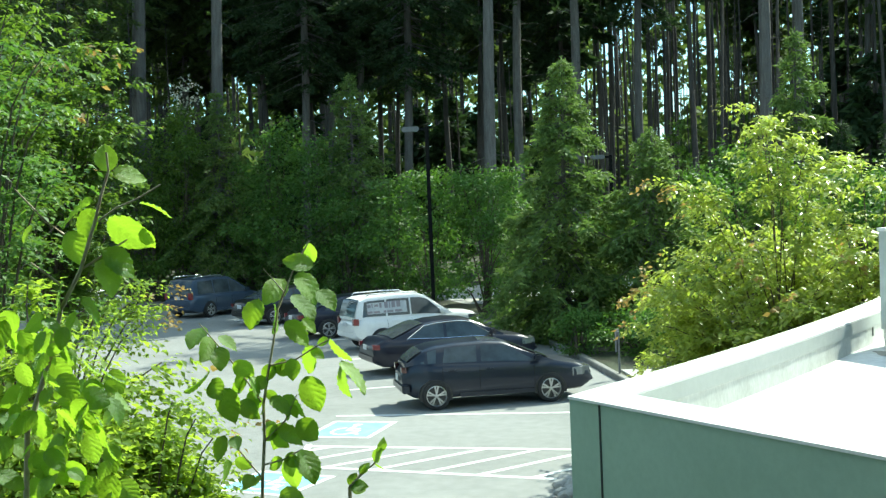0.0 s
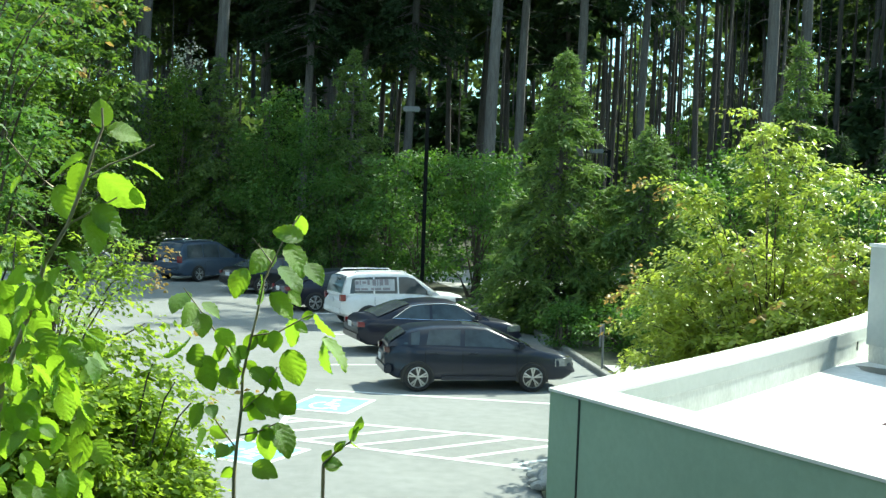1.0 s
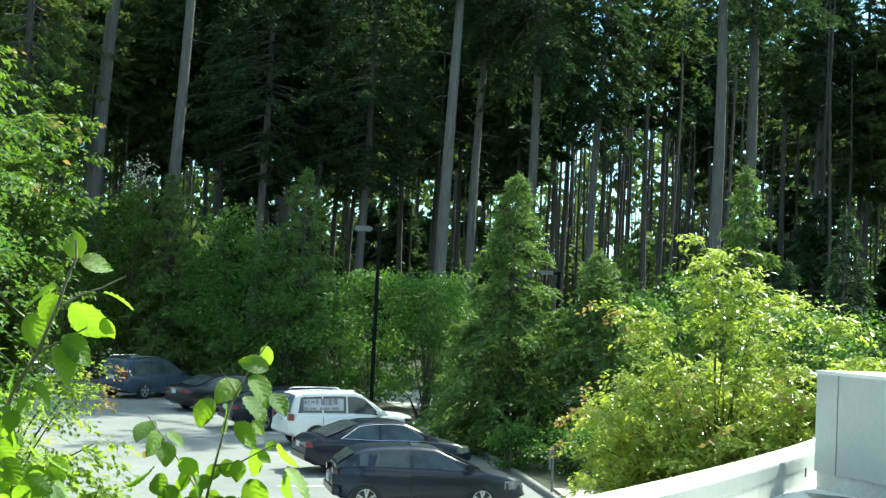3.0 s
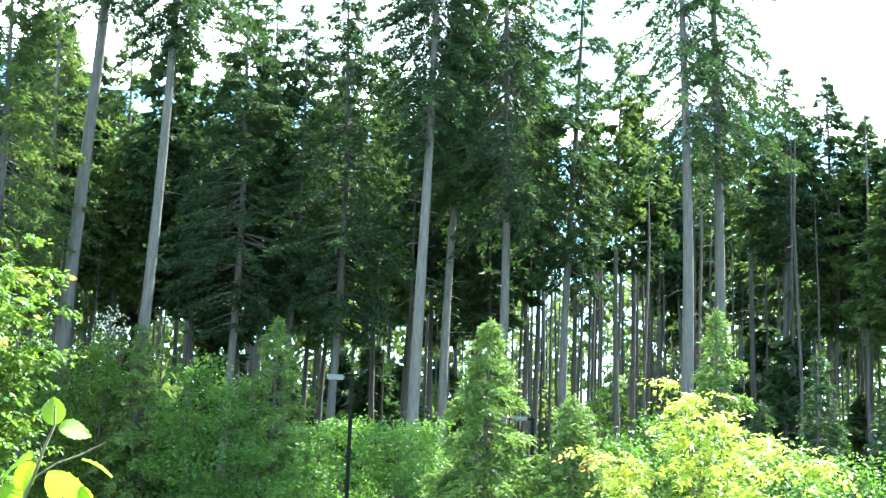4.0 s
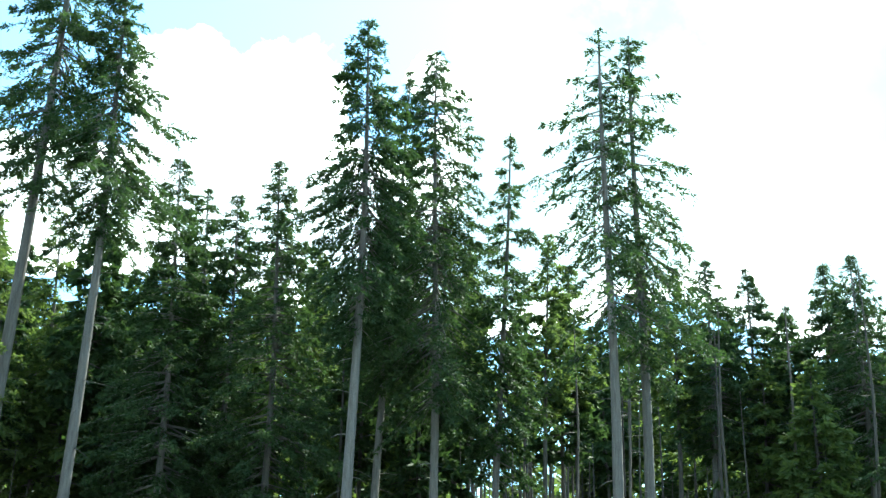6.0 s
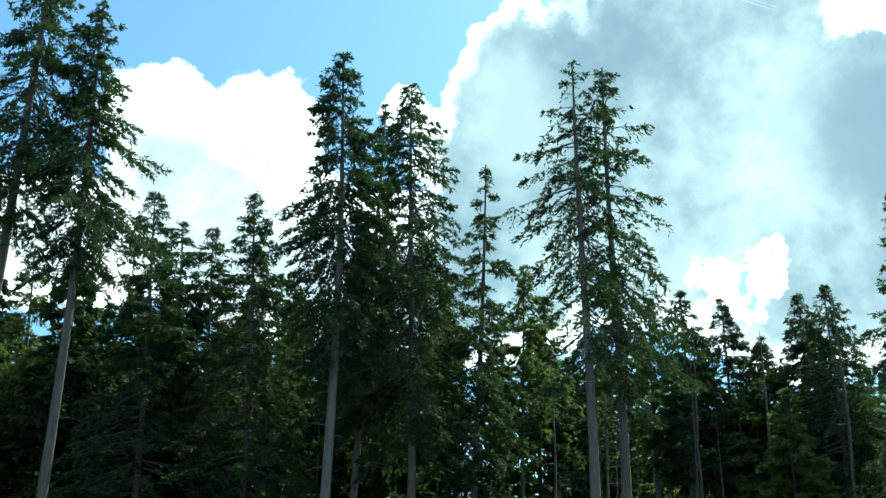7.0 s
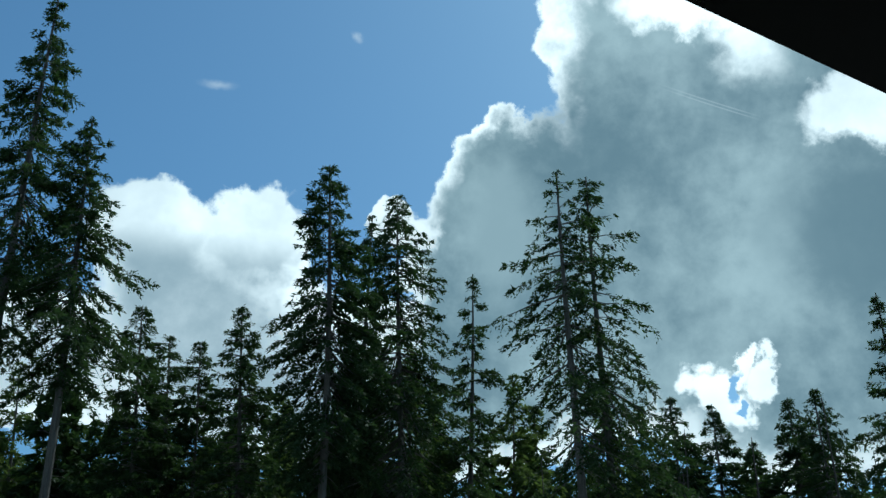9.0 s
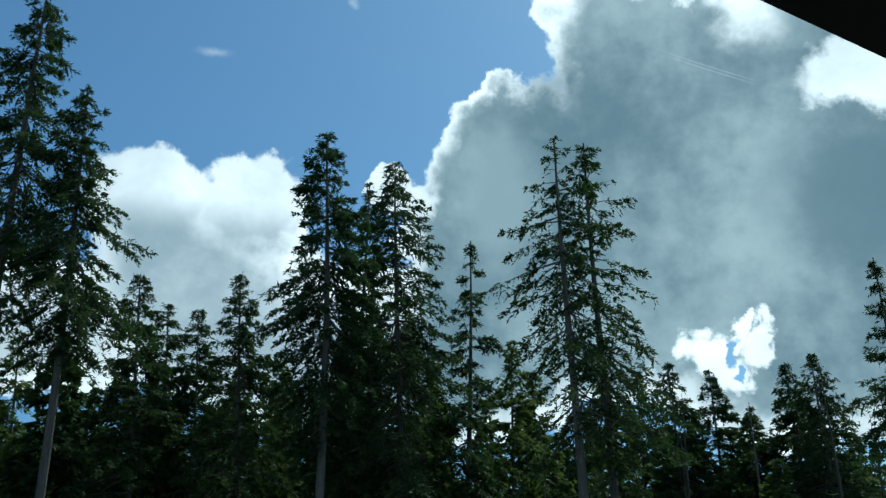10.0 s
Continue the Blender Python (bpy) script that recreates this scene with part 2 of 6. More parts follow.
M["leaf_mid"] = material("maple_leaves", (0.105, 0.185, 0.030), 0.5, colour2=(0.06, 0.125, 0.02), scale=0.9, per_island=0.45, translucent=0.42, trans_colour=(0.23, 0.37, 0.03), spec=0.4)
M["leaf_fine"] = material("fine_green_leaves", (0.18, 0.265, 0.045), 0.6, colour2=(0.13, 0.20, 0.035), scale=1.5, per_island=0.45, translucent=0.52, trans_colour=(0.50, 0.68, 0.05), spec=0.25)
M["leaf_gold"] = material("yellow_green_leaves", (0.40, 0.43, 0.11), 0.30, colour2=(0.26, 0.31, 0.06), scale=0.8, per_island=0.4, translucent=0.45, trans_colour=(0.56, 0.70, 0.07), spec=0.5)
M["leaf_red"] = material("reddish_tip_leaves", (0.26, 0.17, 0.05), 0.5, colour2=(0.22, 0.19, 0.05), scale=0.8, per_island=0.4, translucent=0.42, trans_colour=(0.52, 0.34, 0.09), spec=0.4)
M["blossom"] = material("white_blossom", (0.60, 0.62, 0.48), 0.6, per_island=0.15, translucent=0.4)
M["hazel"] = material("hazel_leaf", (0.17, 0.30, 0.07), 0.42, colour2=(0.12, 0.235, 0.05), scale=20, per_object=0.45, translucent=0.5, trans_colour=(0.50, 0.80, 0.03), bump=0.3, bump_scale=250, spec=0.5)
M["hazel_stem"] = material("hazel_bark", (0.42, 0.38, 0.27), 0.8, colour2=(0.30, 0.25, 0.16), scale=40)


# ---------- mesh helpers ----------
def mesh_of(name, verts, faces, mats):
    me = bpy.data.meshes.new(name)
    me.from_pydata([tuple(p) for p in verts], [], [tuple(int(i) for i in f) for f in faces])
    for mm in mats if isinstance(mats, (list, tuple)) else [mats]:
        me.materials.append(mm)
    return me


def quick_mesh(name, verts, quads, mat):
    """A large mesh of quads or triangles from numpy arrays."""
    me = bpy.data.meshes.new(name)
    n, q = len(verts), len(quads)
    me.vertices.add(n)
    me.vertices.foreach_set("co", np.asarray(verts, dtype=np.float32).ravel())
    k = np.asarray(quads).shape[1]
    me.loops.add(q * k)
    me.loops.foreach_set("vertex_index", np.asarray(quads, dtype=np.int32).ravel())
    me.polygons.add(q)
    me.polygons.foreach_set("loop_start", np.arange(0, q * k, k, dtype=np.int32))
    me.update(calc_edges=True)
    me.materials.append(mat)
    return me


def part(name, bm, mat, parent=None, label="", smooth=False):
    me = bpy.data.meshes.new(name)
    bmesh.ops.recalc_face_normals(bm, faces=bm.faces)
    bm.to_mesh(me)
    bm.free()
    me.materials.append(mat)
    if smooth:
        me.polygons.foreach_set("use_smooth", [True] * len(me.polygons))
        me.set_sharp_from_angle(angle=radians(35))
    ob = new(name, me)
    if parent:
        ob.parent = parent
    if label:
        tagged(ob, label)
    return ob


def link(name, me, parent=None, label=""):
    ob = new(name, me)
    if parent:
        ob.parent = parent
    if label:
        tagged(ob, label)
    return ob


def empty(name, m=None, label="", category="", group="", kind=""):
    ob = new(name)
    if m is not None:
        ob.matrix_basis = m
    return tagged(ob, label, category, group, kind)


def add_box(bm, lo, hi, bevel=0.0, m=None):
    vs = [bm.verts.new((x, y, z)) for x in (lo[0], hi[0]) for y in (lo[1], hi[1]) for z in (lo[2], hi[2])]
    fs = [bm.faces.new([vs[i] for i in f]) for f in ((0, 1, 3, 2), (4, 6, 7, 5), (0, 4, 5, 1), (2, 3, 7, 6), (0, 2, 6, 4), (1, 5, 7, 3))]
    if m is not None:
        bmesh.ops.transform(bm, matrix=m, verts=vs)
    if bevel:
        bmesh.ops.bevel(bm, geom=list({e for f in fs for e in f.edges}), offset=bevel, segments=2, affect="EDGES")
    return bm


def box(lo, hi, bevel=0.0, m=None):
    return add_box(bmesh.new(), lo, hi, bevel, m)


def prism(outline, z0, z1):
    """An upright prism over a plan outline."""
    bm = bmesh.new()
    lo = [bm.verts.new((x, y, z0)) for x, y in outline]
    hi = [bm.verts.new((x, y, z1)) for x, y in outline]
    n = len(lo)
    bm.faces.new(lo[::-1]), bm.faces.new(hi)
    for i in range(n):
        bm.faces.new((lo[i], lo[(i + 1) % n], hi[(i + 1) % n], hi[i]))
    return bm


def tube(path, radii, sides=8):
    """Verts and quads of a tapered tube along a path."""
    path = [Vector(p) for p in path]
    verts, quads = [], []
    for i, p in enumerate(path):
        d = (path[min(i + 1, len(path) - 1)] - path[max(i - 1, 0)]).normalized()
        u = d.orthogonal().normalized() if abs(d.z) < 0.9 else Vector((1, 0, 0)).cross(d).normalized()
        w = d.cross(u)
        for k in range(sides):
            a = 2 * math.pi * k / sides
            verts.append(p + (u * math.cos(a) + w * math.sin(a)) * radii[i])
    for i in range(len(path) - 1):
        for k in range(sides):
            a, b = i * sides + k, i * sides + (k + 1) % sides
            quads.append((a, b, b + sides, a + sides))
    return verts, quads


def tubes_mesh(name, tubes, mat, smooth=True):
    vs, qs = [], []
    for v, q in tubes:
        o = len(vs)
        vs += v
        qs += [tuple(i + o for i in f) for f in q]
    me = quick_mesh(name, np.array([tuple(p) for p in vs]), np.array(qs), mat)
    if smooth:
        me.polygons.foreach_set("use_smooth", [True] * len(me.polygons))
    return me


def leaves(rng, centre, along, length, width, flat=0.6):
    """Two-quad pointed leaves, folded along the midrib: arrays of centres, directions, lengths and widths."""
    n = len(centre)
    a = along / np.maximum(np.linalg.norm(along, axis=1, keepdims=True), 1e-6)
    up = rng.normal(size=(n, 3)) * (1 - flat) + np.array([0, 0, 1.0]) * flat
    s = np.cross(a, up)
    s /= np.maximum(np.linalg.norm(s, axis=1, keepdims=True), 1e-6)
    nrm = np.cross(s, a)
    ln, w = length[:, None], width[:, None]
    base, tip = centre, centre + a * ln - nrm * ln * 0.12
    mid = centre + a * ln * 0.45
    lft, rgt = mid + s * w * 0.5 + nrm * w * 0.14, mid - s * w * 0.5 + nrm * w * 0.14
    verts = np.stack([base, lft, tip, rgt, mid, mid], 1).reshape(-1, 3)
    i = np.arange(n)[:, None] * 6
    quads = np.concatenate([i + np.array([[0, 1, 2, 4]]), i + np.array([[0, 4, 2, 3]])], 0)
    return verts, quads


def needle_mesh(name, rng, centre, along, length, width, mat, flat=0.6):
    """Pointed needle tufts, one triangle each."""
    n = len(centre)
    a = along / np.maximum(np.linalg.norm(along, axis=1, keepdims=True), 1e-6)
    s = np.cross(a, rng.normal(size=(n, 3)) * (1 - flat) + np.array([0, 0, 1.0]) * flat)
    s /= np.maximum(np.linalg.norm(s, axis=1, keepdims=True), 1e-6)
    w = width[:, None] * 0.5
    tip = centre + a * length[:, None]
    skew = rng.uniform(-0.3, 0.5, (n, 1)) * length[:, None]
    v = np.stack([centre + s * w, centre - s * w + a * skew, tip], 1).reshape(-1, 3)
    return quick_mesh(name, v, np.arange(n * 3).reshape(-1, 3), mat)


def spray_mesh(name, rng, centre, along, length, width, mat, flat=0.6):
    """Single rhombic needle sprays."""
    v, q = leaves(rng, np.asarray(centre), np.asarray(along), np.asarray(length), np.asarray(width), flat)
    v = v.reshape(-1, 6, 3)[:, :4]
    n = len(v)
    return quick_mesh(name, v.reshape(-1, 3), np.arange(n)[:, None] * 4 + np.array([[0, 1, 2, 3]]), mat)


def leaf_mesh(name, rng, centre, along, length, width, mat, flat=0.6):
    v, q = leaves(rng, np.asarray(centre), np.asarray(along), np.asarray(length), np.asarray(width), flat)
    return quick_mesh(name, v, q, mat)


def at(turn, dist, z=0.0):
    return Vector((math.sin(radians(turn)) * dist, math.cos(radians(turn)) * dist, z))

# ---------- ground ----------
def disc(radius, z, n=64):
    bm = bmesh.new()
    bmesh.ops.create_circle(bm, cap_ends=True, segments=n, radius=radius, matrix=Matrix.Translation((0, 40, z)))
    return bm


tagged(part("ground", disc(2600, -0.06), M["dirt"]), "dark forest floor reaching to the horizon", "ground", kind="structure")

# the kerb runs in a curve along the noses of the parked cars
KERB = [(5.6, 14.0), (4.9, 22.0), (4.45, 28.0), (4.05, 32.0), (3.6, 36.0), (2.8, 41.0), (1.2, 46.5), (-1.0, 52.0), (-3.6, 57.0), (-7.0, 60.5), (-11.5, 62.5), (-17.0, 64.0), (-26.0, 67.0), (-60.0, 76.0)]


def spline(points, steps=6):
    out = []
    p = [Vector((*q, 0)) for q in points]
    for i in range(len(p) - 1):
        a, b, c, d = p[max(i - 1, 0)], p[i], p[i + 1], p[min(i + 2, len(p) - 1)]
        for k in range(steps):
            t = k / steps
            out.append(0.5 * ((2 * b) + (c - a) * t + (2 * a - 5 * b + 4 * c - d) * t * t + (3 * b - a - 3 * c + d) * t ** 3))
    return out + [p[-1]]


edge = spline(KERB)


def offset(line, d):
    out = []
    for i, p in enumerate(line):
        t = (line[min(i + 1, len(line) - 1)] - line[max(i - 1, 0)]).normalized()
        out.append(p + Vector((t.y, -t.x, 0)) * d)
    return out


lot = [(p.x, p.y) for p in edge] + [(-60, 13), (-20, 13.0), (5.2, 13.0)]
tagged(part("road", prism(lot, -0.3, 0.0), M["asphalt"]), "worn grey asphalt of a car park with tree shade on it", "car park", kind="structure")
outer = offset(edge, 0.16)
kerb = bmesh.new()
rings = []
for p, q in zip(edge, outer):
    rings.append([kerb.verts.new(v) for v in ((p.x, p.y, -0.2), (p.x, p.y, 0.11), (p.x + (q.x - p.x) * 0.15, p.y + (q.y - p.y) * 0.15, 0.14), (q.x, q.y, 0.14), (q.x, q.y, -0.2))])
for a, b in zip(rings, rings[1:]):
    for k in range(4):
        kerb.faces.new((a[k], a[k + 1], b[k + 1], b[k]))
tagged(part("kerb", kerb, M["kerb"]), "pale cast concrete kerb round the car park", "kerb", kind="structure")
bed = [(p.x, p.y) for p in offset(edge, 0.165)] + [(-60, 240), (160, 240), (160, 13.5), (5.6, 13.5)]
tagged(part("planting_bed", prism(bed, -0.05, 0.10), M["dirt"]), "mulched bank under shrubs and firs beyond the kerb", "planting bed", kind="structure")
tagged(part("pavement", prism([(5.2, 21.5), (9.5, 20.5), (9.8, 30.4), (4.45, 31.4)], 0.0, 0.146), M["concrete"]), "pale concrete footpath beside the kerb", "pavement", kind="structure")
tagged(part("road", prism([(0.9, 54.5), (9, 52.5), (16, 56), (14, 66), (3, 68), (-1.5, 62)], 0.0, 0.112), M["concrete"]), "sunlit pale paving seen between the bushes", "paving", kind="structure")


def strip(a, b, width, mat=None, name="parking_line", label="worn white painted parking line on asphalt", z=0.004):
    a, b = Vector((*a, 0)), Vector((*b, 0))
    d = (b - a).normalized()
    s = Vector((-d.y, d.x, 0)) * width / 2
    return tagged(part(name, prism([(p.x, p.y) for p in (a - s, b - s, b + s, a + s)], z - 0.003, z), mat or M["white_line"]), label, "road marking", "road markings")


# hatched access aisle between the two accessible bays
U0, U1, D0, D1 = Vector((-2.75, 23.6)), Vector((3.6, 21.9)), Vector((-2.55, 21.7)), Vector((3.3, 19.3))
strip(U0, U1, 0.13, z=0.0052)
strip(D0, D1, 0.13, z=0.0052)
for k in range(-2, 7):
    f, g = (k + 0.3) / 6.5, (k + 0.3) / 6.5 + 0.34
    lo, hi = max(0.0, -f / 0.34), min(1.0, (1.0 - f) / 0.34)   # kept inside the aisle
    across = lambda w: D0.lerp(D1, f + 0.34 * w).lerp(U0.lerp(U1, f + 0.34 * w), w)
    if hi - lo > 0.15:
        strip(across(lo), across(hi), 0.12)
strip((-2.75, 23.8), (-2.75, 21.85), 0.12, z=0.0064)
strip((-2.5, 26.95), (3.9, 26.0), 0.12)
strip((-2.5, 30.75), (3.4, 32.2), 0.12)
strip((-3.2, 36.9), (2.9, 38.8), 0.12)
strip((-4.2, 42.6), (1.6, 44.6), 0.12)
strip((-6.5, 47.8), (-0.6, 50.6), 0.12)
strip((-9.0, 52.0), (-3.4, 56.0), 0.12)


def accessible_mark(cx, cy, turn, sx, sy):
    """A blue square with a white wheelchair sign, worn, painted on the asphalt."""
    root = empty("accessible_parking_mark", pose(cx, cy, 0, 0, 0, turn), "blue and white accessible parking sign painted on asphalt", "road marking", "accessible bay marks")
    part("field", box((-sx, -sy, 0.001), (sx, sy, 0.004)), M["blue_line"], root)
    b = bmesh.new()
    w = 0.09
    for lo, hi in (((-sx - w, -sy - w), (sx + w, -sy)), ((-sx - w, sy), (sx + w, sy + w)), ((-sx - w, -sy), (-sx, sy)), ((sx, -sy), (sx + w, sy))):
        add_box(b, (*lo, 0.001), (*hi, 0.005))
    part("border", b, M["white_line"], root, "white painted border")
    g = bmesh.new()
    n = 22
    for k in range(n):  # wheel
        a0, a1 = math.pi * 2 * k / 30 + 1.9, math.pi * 2 * (k + 1) / 30 + 1.9
        pts = [(0.36 * sx * math.cos(a) * r - 0.1 * sx, 0.40 * sy * math.sin(a) * r - 0.25 * sy) for a, r in ((a0, 1.0), (a1, 1.0), (a1, 1.28), (a0, 1.28))]
        g.faces.new([g.verts.new((*p, 0.0055)) for p in pts])
    for x0, y0, x1, y1 in ((-0.12, -0.2, 0.02, 0.42), (0.02, 0.05, 0.3, 0.15), (0.02, -0.22, 0.36, -0.1), (0.3, -0.62, 0.42, -0.1), (0.42, -0.68, 0.56, -0.58)):
        g.faces.new([g.verts.new((x * sx, y * sy, 0.006)) for x, y in ((x0, y0), (x1, y0), (x1, y1), (x0, y1))])
    head = bmesh.ops.create_circle(g, cap_ends=True, segments=12, radius=0.16 * sx, matrix=Matrix.Translation((-0.05 * sx, 0.62 * sy, 0.006)))
    part("symbol", g, M["white_line"], root, "white wheelchair sign")
    return root


accessible_mark(-2.04, 25.24, -16, 0.62, 0.80)
accessible_mark(-3.0, 20.52, -27, 0.68, 0.66)


# ---------- the lower roof beside the camera ----------
ROOF_Z, COPE_Z = 3.0, 3.3
CORNER = Vector((0.80, 7.90, 0))
NEAR_END = CORNER + Vector((1.29, -2.19, 0)).normalized() * 7.0
CTRL, FAR_END = Vector((3.35, 11.15, 0)), Vector((5.35, 14.65, 0))


def bow(t):
    return CORNER * (1 - t) ** 2 + CTRL * 2 * t * (1 - t) + FAR_END * t * t


far_edge = [bow(k / 14) for k in range(15)]
far_in = offset(far_edge, 0.31)
near_dir = (NEAR_END - CORNER).normalized()
near_in_off = Vector((-near_dir.y, near_dir.x, 0)) * 0.31


def meet(p, d, q, e):
    t = ((q.x - p.x) * e.y - (q.y - p.y) * e.x) / (d.x * e.y - d.y * e.x)
    return p + d * t


INNER = meet(NEAR_END + near_in_off, near_dir, far_in[1], (far_in[1] - far_in[2]).normalized())
far_in[0] = INNER
near_in_end = NEAR_END + near_in_off

building = empty("low_building", None, "low green-grey rendered building with white flat roof and parapet", "building")
# walls below the coping
wl = [(p.x, p.y) for p in [NEAR_END, CORNER] + far_edge[1:]] + [(p.x, p.y) for p in far_in[::-1]] + [(near_in_end.x, near_in_end.y)]
part("wall", prism(wl, 0.0, COPE_Z - 0.018), M["wall"], building)


def ribbon(outer_pts, inner_pts, z0, z1, name, mat, label=""):
    bm = bmesh.new()
    R = []
    for a, b in zip(outer_pts, inner_pts):
        R.append([bm.verts.new((p.x, p.y, z)) for p, z in ((a, z0), (a, z1), (b, z1), (b, z0))])
    for p, q in zip(R, R[1:]):
        for k in range(4):
            bm.faces.new((p[k], p[(k + 1) % 4], q[(k + 1) % 4], q[k]))
    bm.faces.new(R[0]), bm.faces.new(R[-1][::-1])
    return part(name, bm, mat, building, label)


lip_out, lip_in = offset(far_edge, -0.012), offset(far_in, 0.015)
nco, nci = near_in_off.normalized() * -0.012, near_in_off.normalized() * 0.015
c_out = meet(NEAR_END + nco, near_dir, lip_out[1], (lip_out[1] - lip_out[2]).normalized())
c_in = meet(near_in_end + nci, near_dir, lip_in[2], (lip_in[2] - lip_in[3]).normalized())
lip_out[0], lip_in[0] = c_out, c_in
lip_in[1] = c_in.lerp(lip_in[2], 0.5)
ribbon(lip_out, lip_in, COPE_Z - 0.018, COPE_Z, "coping", M["coping"], "white metal parapet coping")
ribbon([NEAR_END + nco, c_out], [near_in_end + nci, c_in], COPE_Z - 0.018, COPE_Z, "coping", M["coping"], "white metal parapet coping")
# stained upstand facing the roof
ribbon(lip_in, offset(lip_in, 0.004), COPE_Z - 0.13, COPE_Z - 0.020, "coping_drop", M["block"], "grey metal drop of the coping")
ribbon(offset(far_in, 0.004), offset(far_in, 0.012), ROOF_Z - 0.02, COPE_Z - 0.06, "upstand", M["upstand"], "weather-stained roof upstand")
roof_out = [NEAR_END + near_in_off, INNER] + far_in[1:]
part("roof", prism([(p.x, p.y) for p in roof_out] + [(12, 16.5), (12, 2), (8, 0)], ROOF_Z - 0.2, ROOF_Z), M["membrane"], building, "white flat roof membrane")
part("wall", prism([(5.36, 14.7), (12.0, 16.5), (12.0, 2.0), (11.7, 2.0), (11.7, 16.2), (5.4, 14.35)], 0.0, ROOF_Z), M["wall"], building)
slot = far_in[9].lerp(far_in[10], 0.5)
slot_n = (far_in[10] - far_in[9]).normalized()
slot_n = Vector((slot_n.y, -slot_n.x, 0))
slot_t = Vector((-slot_n.y, slot_n.x, 0))
slot_c = slot + slot_n * 0.014
part("scupper", prism([((slot_c + slot_t * a + slot_n * b).x, (slot_c + slot_t * a + slot_n * b).y) for a, b in ((-0.02, 0), (0.02, 0), (0.02, 0.006), (-0.02, 0.006))], ROOF_Z + 0.08, ROOF_Z + 0.17), M["joint"], building, "small dark drain slot")
# vertical joints in the near wall
for s in (0.315, 2.9, 5.4):
    p = CORNER + near_dir * s - near_in_off.normalized() * 0.002
    side = near_in_off.normalized()
    q = [p - near_dir * 0.008, p + near_dir * 0.008]
    part("joint", prism([((c - side * d).x, (c - side * d).y) for c, d in ((q[0], 0.003), (q[1], 0.003), (q[1], -0.001), (q[0], -0.001))], 0.0, COPE_Z - 0.022), M["joint"], building)

# taller panel-clad upstand standing on the roof
B0 = at(19.62, 12.78)
blk = empty("roof_housing", None, "grey panel-clad housing standing on the flat roof", "roof housing")
bd = Vector((0.35, -0.94, 0)).normalized()
bn = Vector((-bd.y, bd.x, 0))


def slab(u0, u1, v0, v1, z0, z1):
    return prism([((B0 + bd * u + bn * v).x, (B0 + bd * u + bn * v).y) for u, v in ((u0, v0), (u1, v0), (u1, v1), (u0, v1))], z0, z1)


part("panel", slab(0, 0.30, 0, 2.9, 3.17, 4.13), M["block"], blk)
part("panel", slab(0.316, 2.6, 0, 2.9, 3.17, 4.13), M["block"], blk)
part("panel", slab(2.616, 5.2, 0, 2.9, 3.17, 4.13), M["block"], blk)
part("backing", slab(0.02, 5.18, 0.03, 2.88, 3.0, 4.12), M["joint"], blk)
part("base", slab(0.012, 5.15, 0.022, 2.86, 3.0, 3.17), M["upstand"], blk, "stained base flashing")
part("cap", slab(-0.012, 5.21, -0.012, 2.91, 4.13, 4.165), M["coping"], blk, "white metal cap")

# eave of the camera's own building overhead
ed = Vector((0.897, 0.442, 0))
en = Vector((-ed.y, ed.x, 0))
e0 = Vector((1.2, 2.82, 0))
eave = empty("roof_eave", None, "dark soffit of an overhanging roof eave overhead", "eave")
P = [e0 - ed * 14, e0 + ed * 14, e0 + ed * 14 - en * 3.0, e0 - ed * 14 - en * 3.0]
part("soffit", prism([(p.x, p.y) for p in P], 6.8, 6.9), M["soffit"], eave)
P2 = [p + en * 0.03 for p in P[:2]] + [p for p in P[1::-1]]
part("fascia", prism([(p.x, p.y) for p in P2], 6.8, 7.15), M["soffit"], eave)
BF = [e0 - ed * 14 - en * 1.35, e0 + ed * 14 - en * 1.35, e0 + ed * 14 - en * 3.0, e0 - ed * 14 - en * 3.0]
tagged(part("balcony_floor", prism([(p.x, p.y) for p in BF], 2.85, 3.02), M["concrete"]), "plain concrete gallery floor under the viewpoint", "floor", kind="structure")
W = [e0 - ed * 14 - en * 3.0, e0 + ed * 14 - en * 3.0, e0 + ed * 14 - en * 3.3, e0 - ed * 14 - en * 3.3]
tagged(part("wall_south", prism([(p.x, p.y) for p in W], 0.0, 6.9), M["wall"]), "rendered wall of the building behind the viewpoint", "wall", kind="structure")


